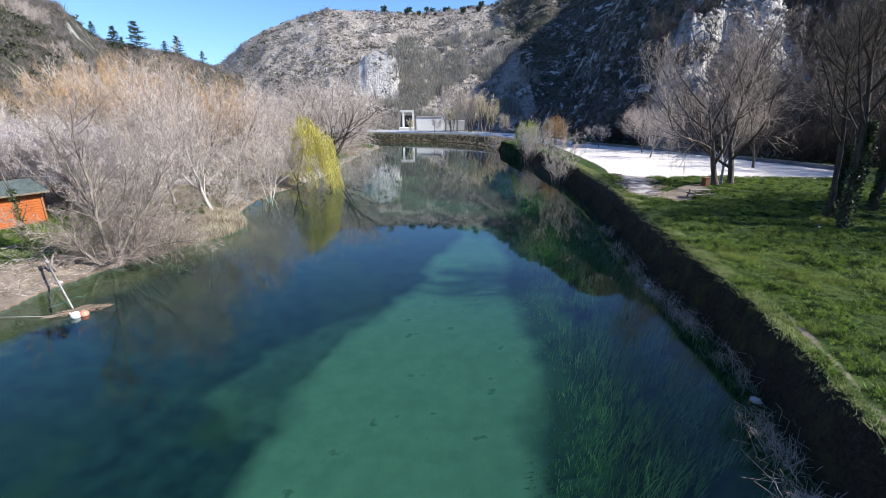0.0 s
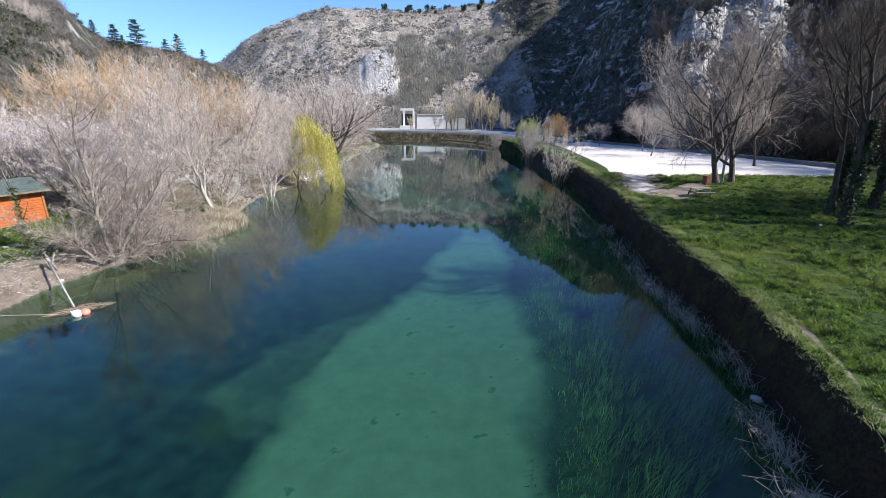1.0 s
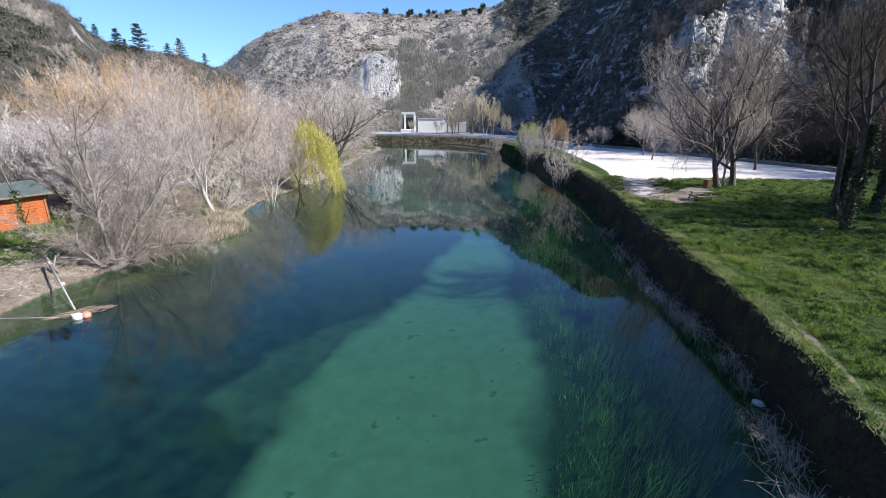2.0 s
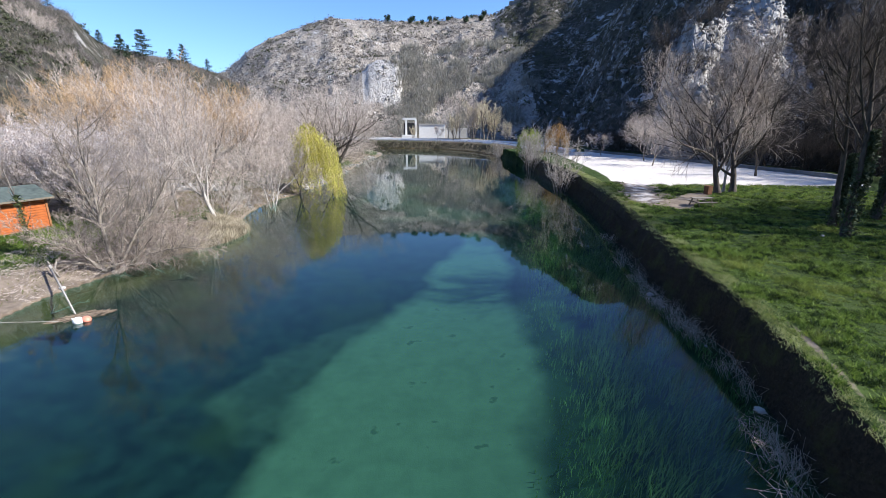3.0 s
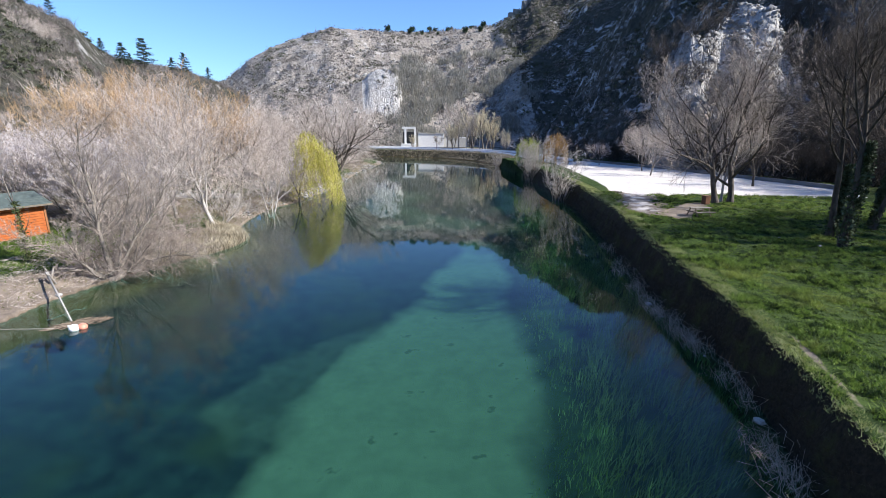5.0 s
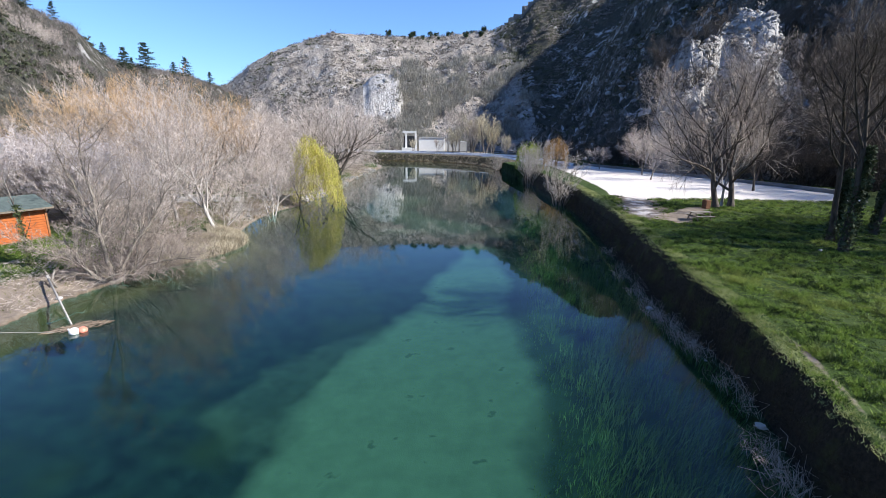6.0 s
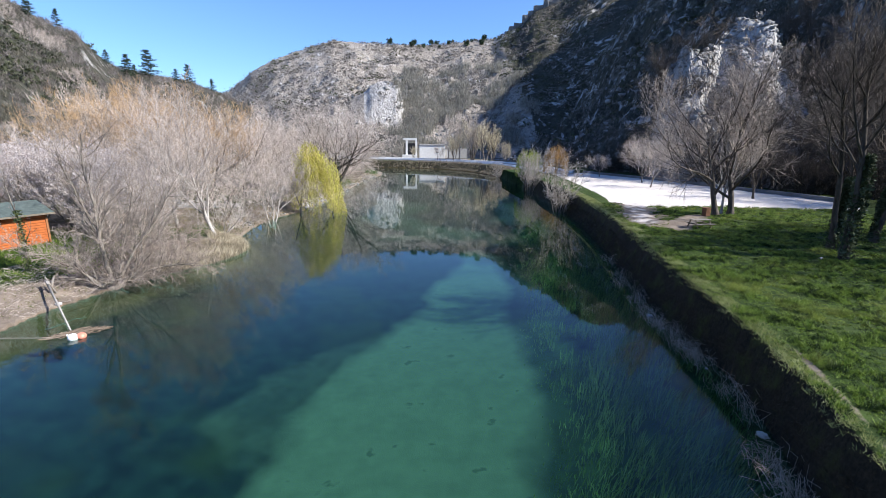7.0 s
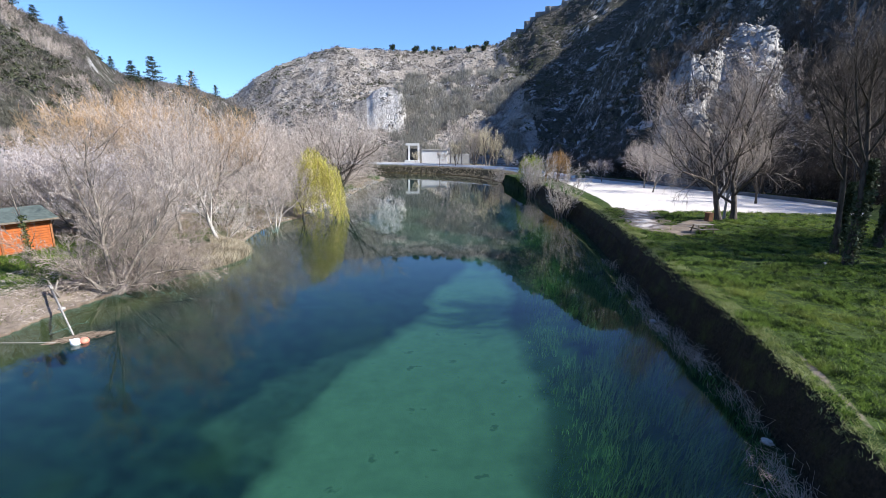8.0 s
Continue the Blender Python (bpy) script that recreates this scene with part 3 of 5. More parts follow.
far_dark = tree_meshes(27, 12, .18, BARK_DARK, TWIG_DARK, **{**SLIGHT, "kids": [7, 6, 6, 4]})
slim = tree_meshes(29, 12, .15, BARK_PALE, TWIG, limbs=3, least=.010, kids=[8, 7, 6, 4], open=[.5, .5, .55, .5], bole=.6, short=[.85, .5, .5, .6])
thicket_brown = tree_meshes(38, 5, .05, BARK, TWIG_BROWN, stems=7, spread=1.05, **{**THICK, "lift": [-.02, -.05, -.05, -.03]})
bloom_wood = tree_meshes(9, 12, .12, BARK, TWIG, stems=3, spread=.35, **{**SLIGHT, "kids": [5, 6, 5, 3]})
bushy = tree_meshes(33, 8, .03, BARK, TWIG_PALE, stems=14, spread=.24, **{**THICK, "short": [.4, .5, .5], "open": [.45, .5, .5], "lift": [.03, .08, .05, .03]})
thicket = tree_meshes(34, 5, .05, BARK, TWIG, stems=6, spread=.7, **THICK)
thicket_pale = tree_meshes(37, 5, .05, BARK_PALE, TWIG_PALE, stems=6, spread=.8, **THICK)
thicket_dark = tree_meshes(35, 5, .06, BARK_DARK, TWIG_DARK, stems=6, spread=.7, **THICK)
LEFT_WOOD = [
    (wood_a, -17.9, 34.3, .98, "bare pale-trunked tree beside the water"), (wood_b, -17.7, 45.1, .75, "bare many-stemmed tree at the water's edge"),
    (wood_a, -26, 42, 1.05, "tall bare tree with pinkish twigs"), (wood_d, -28, 62, 1.05, "bare tree with dense pinkish twigs"), (wood_c, -33.5, 44.5, 1.0, "bare tree with ochre budding crown"), (wood_c, -35, 49, 1.05, "bare tree with ochre budding crown"),
    (wood_c, -29, 50, 1.15, "tall bare tree with ochre tips"), (wood_c, -30, 43, .95, "bare tree with ochre budding crown"), (wood_c, -38, 47.5, .98, "bare tree with ochre budding crown"), (wood_d, -24, 74, 1.0, "bare tree with dense pinkish twigs"), (wood_d, -22, 57, .9, "bare tree behind the green willow"), (wood_a, -22.5, 37, .95, "bare pale-trunked tree on the bank"),
    (far_b, -36, 60, 1.15, "tall bare tree with ochre tips"), (far_a, -40, 76, 1.2, "bare tree at the foot of the hill"), (far_a, -32, 86, 1.1, "bare tree at the foot of the hill"),
    (far_a, -25, 98, 1.05, "bare tree near the river bend"), (wood_d, -22, 48, .95, "bare tree with dense pinkish twigs"), (wood_a, -20.5, 31, .8, "bare pale-trunked tree on the bank"),
    (wood_d, -34, 48, 1.1, "bare tree with dense pinkish twigs"), (far_a, -30, 72, 1.1, "bare tree with dense pinkish twigs"), (wood_c, -25, 47, 1.0, "tall bare tree with ochre tips"),
    (far_a, -22, 68, .9, "bare tree near the river"), (far_b, -42, 66, 1.15, "tall bare tree with ochre tips"), (far_a, -28, 110, 1.1, "bare tree near the river bend"),
    (far_a, -22, 118, 1.0, "bare tree near the river bend"), (far_a, -24, 86, 1.0, "bare tree near the river bend")]
for k, (kind, x, y, s, label) in enumerate(LEFT_WOOD):
    plant("bare_tree", two(kind), (x, y), label, group="trees of the wooded bank", turn=137.5 * k, scale=s)

dome = tree_meshes(41, 15, .34, BARK_TALL, TWIG, limbs=3, kids=[14, 9, 8, 5], open=[1.05, .75, .7, .75], bole=.48, short=[1.6, .6, .5, .55], least=.014)
plant("bare_tree", two(dome), (-17.4, 71.5), "broad bare tree with a rounded dense crown by the river", scale=1.04)

big_left = tree_meshes(57, 14, .25, BARK_TALL, TWIG_MID, limbs=3, lift=[.02, .10, .06, .05, .05], bend=[.06, .13, .15, .16, .1], kids=[8, 9, 9, 6], bole=.48, short=[1.4, .5, .5, .5], least=.010, tilt=.3, toward=160)
big_right = tree_meshes(62, 13.5, .26, BARK_TALL, TWIG_MID, limbs=3, lift=[.02, .10, .06, .05, .05], bend=[.06, .13, .15, .16, .1], kids=[8, 9, 9, 6], bole=.48, short=[1.4, .5, .5, .5], least=.010)
plant("bare_tree", two(big_left), (23.4, 38.3), "tall bare tree on the grass beside the gravel", turn=20)
plant("bare_tree", two(big_right), (24.6, 38.3), "tall bare tree on the grass beside the gravel", turn=200)
plant("bare_tree", two(slim), (24.05, 38.7), "thin bare tree between two taller trunks", scale=.8, turn=120)
plant("bare_tree", two(wood_d), (29.3, 64.3), "bare tree standing in the gravel yard", scale=.66, turn=50)
plant("bare_tree", two(wood_d), (32, 73.3), "bare tree standing in the gravel yard", scale=.68, turn=160)
plant("bare_tree", two(far_a), (29, 85), "small bare tree standing in the gravel yard", scale=.5)
TALL = {"bole": .75, "from": [.45, .15, .1, .05], "short": [.6, .6, .5, .55]}
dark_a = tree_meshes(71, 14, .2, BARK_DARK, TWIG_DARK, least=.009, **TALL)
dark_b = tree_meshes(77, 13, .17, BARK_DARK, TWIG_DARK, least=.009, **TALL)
# trees from (33.5, 23.5) to (48, 45): out of view, added for their shadows
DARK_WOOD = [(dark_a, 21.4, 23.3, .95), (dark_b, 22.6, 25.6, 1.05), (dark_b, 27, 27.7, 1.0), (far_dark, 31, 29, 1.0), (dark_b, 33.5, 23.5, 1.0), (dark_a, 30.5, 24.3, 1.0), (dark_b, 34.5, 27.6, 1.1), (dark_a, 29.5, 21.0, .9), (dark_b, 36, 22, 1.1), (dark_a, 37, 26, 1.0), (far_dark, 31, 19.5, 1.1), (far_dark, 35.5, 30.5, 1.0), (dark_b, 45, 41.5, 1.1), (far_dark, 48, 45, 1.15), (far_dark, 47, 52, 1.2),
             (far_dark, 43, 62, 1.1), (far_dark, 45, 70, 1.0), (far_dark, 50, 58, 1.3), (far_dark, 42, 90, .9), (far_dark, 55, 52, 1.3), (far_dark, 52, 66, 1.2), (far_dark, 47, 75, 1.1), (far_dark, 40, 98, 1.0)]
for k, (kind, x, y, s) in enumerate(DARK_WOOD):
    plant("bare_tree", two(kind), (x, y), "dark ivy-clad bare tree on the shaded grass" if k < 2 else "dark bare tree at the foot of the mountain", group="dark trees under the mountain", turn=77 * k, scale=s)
for x, y, s in ((14.0, 54.6, 1.05), (14.7, 78, 1.15), (15.4, 82, .8), (13.2, 112, .7)):
    plant("bush", two(bushy), (x, y), "leafless many-stemmed bush at the foot of the bank", "bush", "bushes on the shore", scale=s, turn=x * 70)
for k in range(26):
    az, rr = radians(34.5 + 12 * ((k * .618) % 1)), 62 + 75 * ((k * .377) % 1)
    plant("bare_tree", two(far_dark), (rr * math.sin(az), rr * math.cos(az)), "dark bare tree on the wooded mountain slope", group="trees on the mountain slope", turn=77 * k, scale=.7 + .5 * ((k * .29) % 1))
# far bank
for k, (x, y, s, kind) in enumerate([(1, 162, 1.6, slim), (5, 164, 1.7, slim), (7.5, 158, 1.3, slim), (9.5, 162, 1.6, far_straw), (12, 157, 1.3, slim), (13.5, 156, 1.6, far_straw), (16.5, 158, 1.2, far_straw), (3, 158, 1.1, far_straw), (-12, 172, .6, far_straw), (19, 144, .8, far_straw), (-3, 160, .6, far_a), (20, 150, .5, far_a), (-26, 176, .8, far_a), (-34, 180, .9, far_a)]):
    plant("bare_tree", two(kind), (x, y), "slim bare tree on the far bank", group="trees of the far bank", turn=50 * k, scale=s)

# small bare trees standing on the wooded hillside
for k in range(16):
    az, rr = radians(-43.5 + 13 * ((k * .618) % 1)), 72 + 50 * ((k * .377) % 1)
    plant("bare_tree", two(far_a), (rr * math.sin(az), rr * math.cos(az)), "small bare tree on the scrubby hillside", group="trees on the hillside", turn=61 * k, scale=.36 + .2 * ((k * .29) % 1))

# undergrowth
rng = np.random.default_rng(5)
SPOTS = [(-18.6, 24.4, .55, thicket_brown), (-17.5, 25.2, .5, thicket_brown), (-17.2, 26.6, .5, thicket_brown), (-18.6, 27.2, .6, thicket_brown), (-16.9, 28.2, .42, thicket_brown), (-18.2, 29.5, .55, thicket_brown), (-19.4, 31.5, .6, thicket_brown), (-21.5, 30, .9, thicket), (-20, 28.4, .9, thicket), (-19, 37.5, .8, thicket_pale),
         (-21, 41, 1.1, thicket), (-20, 50, .9, thicket), (-19.6, 43, .7, thicket_pale), (-19.2, 62, .9, thicket), (-19, 74, 1.0, thicket), (-20, 83, 1.0, thicket), (-20, 105, 1.0, thicket), (-18.3, 58, .5, thicket_brown), (-18.2, 64, .5, thicket), (-18.4, 69, .6, thicket_brown), (-19, 79, .6, thicket), (-19.4, 94, .7, thicket_brown), (-19.6, 99, .7, thicket), (-19.5, 111, .8, thicket)]
for k in range(12):
    x, y = rng.uniform(-46, -22), rng.uniform(36, 80)
    SPOTS.append((x, y, rng.uniform(.8, 1.35), (thicket, thicket, thicket_pale)[k % 3]))
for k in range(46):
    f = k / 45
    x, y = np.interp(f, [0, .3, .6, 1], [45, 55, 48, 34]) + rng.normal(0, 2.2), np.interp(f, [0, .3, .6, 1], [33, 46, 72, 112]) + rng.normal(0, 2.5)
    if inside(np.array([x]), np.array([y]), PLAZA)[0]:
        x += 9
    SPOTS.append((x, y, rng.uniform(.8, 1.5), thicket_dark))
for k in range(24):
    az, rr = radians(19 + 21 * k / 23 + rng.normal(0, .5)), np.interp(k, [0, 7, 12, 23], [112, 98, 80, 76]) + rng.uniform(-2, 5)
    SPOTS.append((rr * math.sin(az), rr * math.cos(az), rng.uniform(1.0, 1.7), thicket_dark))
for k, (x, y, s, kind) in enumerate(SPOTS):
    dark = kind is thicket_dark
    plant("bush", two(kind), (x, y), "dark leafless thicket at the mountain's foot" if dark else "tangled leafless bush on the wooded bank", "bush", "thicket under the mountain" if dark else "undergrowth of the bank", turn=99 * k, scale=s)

# ---------------------------------------------------------------- leaf clumps


def cards(points, size, rng, long=1.0, up=0.0):
    """Small bent four-cornered leaves at points, turned every way."""
    n = len(points)
    a = rng.normal(size=(n, 3))
    a[:, 2] += up
    a /= np.linalg.norm(a, axis=1, keepdims=True)
    b = np.cross(a, rng.normal(size=(n, 3)))
    b /= np.linalg.norm(b, axis=1, keepdims=True)
    s = size * rng.uniform(.6, 1.35, (n, 1))
    c = np.cross(a, b) * s * .25
    v = np.stack([points - a * s * long, points + b * s * .55 + c, points + a * s * long, points - b * s * .55 + c], 1).reshape(-1, 3)
    return v, np.arange(4 * n).reshape(-1, 4)


def blades(base, height, width, rng, lean=.35, flow=None, segs=1):
    """Upright tapering blades; a tip bent over."""
    n = len(base)
    turn = rng.uniform(0, 6.28, n)
    side = np.stack([np.cos(turn), np.sin(turn), 0 * turn], 1) * (width * rng.uniform(.7, 1.3, n))[:, None]
    h = height * rng.uniform(.55, 1.3, n)
    tip = rng.normal(0, lean, (n, 3)) * h[:, None]
    tip[:, 2] = h
    if flow is not None:
        tip += np.array(flow) * h[:, None]
    if segs == 1:
        v = np.stack([base - side, base + side, base + tip], 1).reshape(-1, 3)
        return v, np.arange(3 * n).reshape(-1, 3)
    mid = tip * .5
    mid[:, 2] = h * .62
    v = np.stack([base - side, base + side, base + mid + side * .8, base + mid - side * .8, base + tip + side * .3, base + tip - side * .3], 1).reshape(-1, 3)
    i = np.arange(n)[:, None] * 6
    return v, np.concatenate([i + [0, 1, 2, 3], i + [3, 2, 4, 5]])


def stuff(name, data, mat, label, category, shade=False):
    return tagged(new(name, mesh_np(name, *data, mat, shade=shade)), label, category, kind="stuff")


def joined(sets):
    vs, fs, base = [], [], 0
    for v, f in sets:
        vs.append(v)
        fs.append(f + base)
        base += len(v)
    return np.concatenate(vs), np.concatenate(fs)


def scatter(n, x0, x1, y0, y1, keep, seed):
    r = np.random.default_rng(seed)
    x, y = r.uniform(x0, x1, n), r.uniform(y0, y1, n)
    z, zone, rock, wet, dl, df, dr, wob = ground_height(x, y)
    ok = keep(x, y, z, zone, wet, dl, df, dr, r)
    return np.stack([x, y, z], 1)[ok], r


# ---------------------------------------------------------------- lawn, reeds, weed
pts, r = scatter(120000, 9, 38, 4, 46, lambda x, y, z, zone, wet, dl, df, dr, r: (dr > bank_width(y) * 1.02) & ~wet & (zone == 0) & ~inside(x, y, PLAZA) & (r.uniform(0, 1, len(x)) < np.clip(22 / np.hypot(x, y), .15, 1))
                 & (seg_dist(x, y, TRACK) > 1.9 * r.uniform(.5, 1.1, len(x))) & (seg_dist(x, y, PICNIC) > .9) & ((np.abs(dr - bank_width(y) - trod_at(y) - .06 * fbm(x, y, 3.0, 3, 5)) > np.interp(y, [8, 11, 16], [.2, .15, .03]) * r.uniform(.5, 1.2, len(x))) | (y > 16)) & (fbm(x, y, 1.1, 2, 4) > -.7), 11)
pts = pts[::2]
base = np.repeat(pts, 11, axis=0) + np.concatenate([r.normal(0, .065, (len(pts) * 11, 2)), np.zeros((len(pts) * 11, 1))], 1)
stuff("lawn_grass", blades(base, .115 * np.clip(1 + 2.2 * fbm(base[:, 0], base[:, 1], .8, 3, 33), .25, 2.4), .017, r, .7), GRASS, "short uneven green lawn grass on the bank", "grass")
pts, r = scatter(60000, 8, 22, 4, 60, lambda x, y, z, zone, wet, dl, df, dr, r: (dr > .8 * bank_width(y)) & (dr < bank_width(y) + np.where(y < 15, trod_at(y) - .12, .7)) & ~wet, 12)
base = np.repeat(pts, 10, axis=0) + np.concatenate([r.normal(0, .1, (len(pts) * 10, 2)), np.zeros((len(pts) * 10, 1))], 1)
stuff("edge_grass", blades(base, .085, .010, r, .8), mat_leaf("pale_edge_grass", (.24, .28, .09), (.46, .47, .22), .3), "longer pale green grass along the bank's edge", "grass")
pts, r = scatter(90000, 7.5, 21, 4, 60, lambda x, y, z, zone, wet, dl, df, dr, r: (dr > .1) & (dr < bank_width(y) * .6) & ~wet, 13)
# blades darkened as well, so the face's shade is in their colour
stuff("bank_grass", blades(np.repeat(pts, 4, axis=0) + r.normal(0, .05, (len(pts) * 4, 3)), .2, .009, r, .6, (-.5, 0, -.4)), mat_leaf("withered_shaded_grass", (.022, .02, .01), (.065, .052, .028), .15), "withered grass hanging on the steep bank, shade in its colour", "grass")
pts, r = scatter(9000, -31, -19, 20, 33, lambda x, y, z, zone, wet, dl, df, dr, r: (np.hypot(x + 25, y - 26) < 5.4 + fbm(x, y, 2, 2, 3)) & (dl > 1.6) & ~wet & (fbm(x, y, 1.5, 2, 7) > -.4), 27)
base = np.repeat(pts, 6, axis=0) + np.concatenate([r.normal(0, .08, (len(pts) * 6, 2)), np.zeros((len(pts) * 6, 1))], 1)
stuff("yard_grass", blades(base, .1, .014, r, .6), mat_leaf("fresh_yard_grass", (.10, .18, .025), (.27, .35, .07), .35), "short fresh green grass before the hut", "grass")
pts, r = scatter(30000, -19, -13.5, 26, 36, lambda x, y, z, zone, wet, dl, df, dr, r: (dl < 2.3) & (~wet | (dl < .25)), 14)
stuff("dry_reeds", blades(pts, .45, .014, r, .4, segs=2), DRYGRASS, "dry straw-coloured reeds on the shore spit", "reeds")
pts, r = scatter(60000, -40, -15, 14, 115, lambda x, y, z, zone, wet, dl, df, dr, r: (dl > np.where(y > 36, .12, .5)) & ~wet & (zone == 0) & ((fbm(x, y, 4, 3, 6) > .0) | ((y > 36) & (dl < 4))) & (np.hypot(x + 25, y - 26) > 5), 15)
stuff("bank_tufts", blades(pts, np.where(pts[:, 1] < 27, .13, .24), .016, r, .6), mat_leaf("mixed_tufts", (.10, .13, .03), (.34, .28, .16), .25), "mixed dry and green tufts on the wooded bank", "grass")

pts, r = scatter(66000, 2.0, 15, 5, 56, lambda x, y, z, zone, wet, dl, df, dr, r: wet & (dr < 6.6) & (dr > .3) & (fbm(x, y, 2.2, 3, 8) > -.25) & (r.uniform(0, 1, len(x)) < np.clip((6.8 - dr) / 3.5, .05, 1)), 16)
v, f = blades(pts, .7 * np.clip((6.6 - seg_dist(pts[:, 0], pts[:, 1], RIGHT_LINE)) / 3, .2, 1), .012, r, .15, (.02, -.3, 0), segs=2)
v[:, 2] = np.minimum(v[:, 2], -.05)
stuff("water_weed", (v, f), WEED, "long green weed swaying under the clear water", "weed")
pts, r = scatter(26000, -30, 24, 104, 172, lambda x, y, z, zone, wet, dl, df, dr, r: (df < 5.2) & (df < dr) & ~wet & (zone == 0) & (fbm(x, y, 3, 3, 26) > -.25), 26)
stuff("far_bank_grass", blades(np.repeat(pts, 3, axis=0) + r.normal(0, .15, (len(pts) * 3, 3)) * np.array([1, 1, 0]), .45, .04, r, .4), mat_leaf("faded_bank_grass", (.2, .17, .12), (.42, .36, .27), .3), "faded brown grass on the far bank", "grass")
# dead reed stalks in loose clumps along the foot of the steep bank
r = np.random.default_rng(19)
line = np.array(RIGHT_LINE)
line = line[(line[:, 1] > 5) & (line[:, 1] < 34)]
stalks = []
for k in range(80):
    y = 6.5 + 26 * r.uniform(0, 1) ** 1.5
    x = np.interp(y, line[::-1, 1], line[::-1, 0]) - r.uniform(-.05, .8)
    if .45 < (y * .31) % 1 < .6:
        continue
    for j in range(r.integers(9, 26)):
        p = np.array([x + r.normal(0, .2), y + r.normal(0, .3), -.1])
        d = np.array([r.normal(-.15, .4), r.normal(0, .4), 1.0])
        q = p + d * r.uniform(.12, .5)
        stalks.append(([p, q, q + np.array([r.normal(-.1, .22), r.normal(0, .22), r.uniform(-.05, .25)])], [.006, .005, .003], 3))
stuff("dead_reeds", tubes(stalks), REED, "broken pale dead reed stalks along the waterline", "reeds")

# ---------------------------------------------------------------- hillside scrub and loose rock


def scrub_set(name, n, zones, x0, x1, y0, y1, size, count, mat, label, seed, dense=.0, scale=14):
    pts, r = scatter(n, x0, x1, y0, y1, lambda x, y, z, zone, wet, dl, df, dr, r: np.isin(zone, zones) & (np.abs(np.degrees(np.arctan2(x, y))) < 50) & (fbm(x, y, scale, 3, seed) > dense), seed)
    s = size * r.uniform(.5, 1.5, len(pts))
    off = r.normal(0, 1, (len(pts), count, 3)) * s[:, None, None] * np.array([.55, .55, .38])
    off[:, :, 2] = np.abs(off[:, :, 2]) + .1 * s[:, None]
    p = (pts[:, None] + off).reshape(-1, 3)
    return stuff(name, cards(p, size * .32, r, 1.0), mat, label, "shrubs")


scrub_set("far_scrub", 11000, [2], -190, 110, 190, 420, 1.5, 12, SCRUB, "brown leafless scrub over the far hill", 41, -.1)
scrub_set("far_evergreens", 1600, [2], -190, 110, 190, 420, 1.6, 14, SCRUB_GREEN, "dark evergreen bushes dotting the far hill", 42, .12, 30)
pts, r = scatter(3600, -30, 46, 204, 330, lambda x, y, z, zone, wet, dl, df, dr, r: (zone == 2) & (fbm(x, y, 14, 3, 47) > np.where(np.arctan2(x, y) > .045, .12, -.3)), 47)
tall = np.repeat(r.uniform(1.8, 4.6, len(pts)), 16)
base = np.repeat(pts, 16, axis=0) + np.concatenate([r.normal(0, .85, (len(tall), 2)), r.uniform(-.3, .3, (len(tall), 1))], 1)
stuff("far_wood", blades(base, tall, .11, r, .22), mat_leaf("bare_coppice", (.25, .245, .2), (.46, .43, .39), .5), "grey-brown bare woodland on the far slope", "shrubs")


def brush_set(name, n, zones, x0, x1, y0, y1, height, count, mat, label, seed, dense=.0, scale=14):
    """Leafless brushwood: clumps of thin upright shoots."""
    pts, r = scatter(n, x0, x1, y0, y1, lambda x, y, z, zone, wet, dl, df, dr, r: np.isin(zone, zones) & (np.abs(np.degrees(np.arctan2(x, y))) < 50) & (fbm(x, y, scale, 3, seed) > dense) & ((np.abs(np.degrees(np.arctan2(x, y)) + 36.5) > .9) | (np.hypot(x, y) < 126)), seed)
    tall = np.repeat(height * r.uniform(.5, 1.5, len(pts)), count)
    base = np.repeat(pts, count, axis=0) + np.concatenate([r.normal(0, 1, (len(tall), 2)) * tall[:, None] * .38, r.uniform(-.3, .2, (len(tall), 1))], 1)
    return stuff(name, blades(base, tall, .05, r, .8), mat, label, "shrubs")


BRUSH = mat_brush()
brush_set("mountain_scrub", 9000, [3], 10, 130, 60, 300, 1.1, 16, BRUSH, "leafless scrub on the shaded mountainside", 43, -.1, 20)
scrub_set("mountain_evergreens", 2600, [2, 3], 36, 130, 60, 400, 1.2, 20, SCRUB_GREEN, "dark evergreen scrub on the shaded mountainside", 48, .05, 20)
brush_set("hill_scrub", 15000, [1], -125, -40, 40, 200, .8, 24, BRUSH, "brown leafless scrub on the wooded hillside", 44, -.45)
scrub_set("hill_evergreens", 5600, [1], -125, -40, 40, 200, .8, 26, SCRUB_GREEN, "dark evergreen bushes on the wooded hillside", 45, .05, 25)
scrub_set("crag_scrub", 900, [4], 25, 75, 50, 110, .8, 12, SCRUB, "small bushes on the crag", 46, .1, 8)


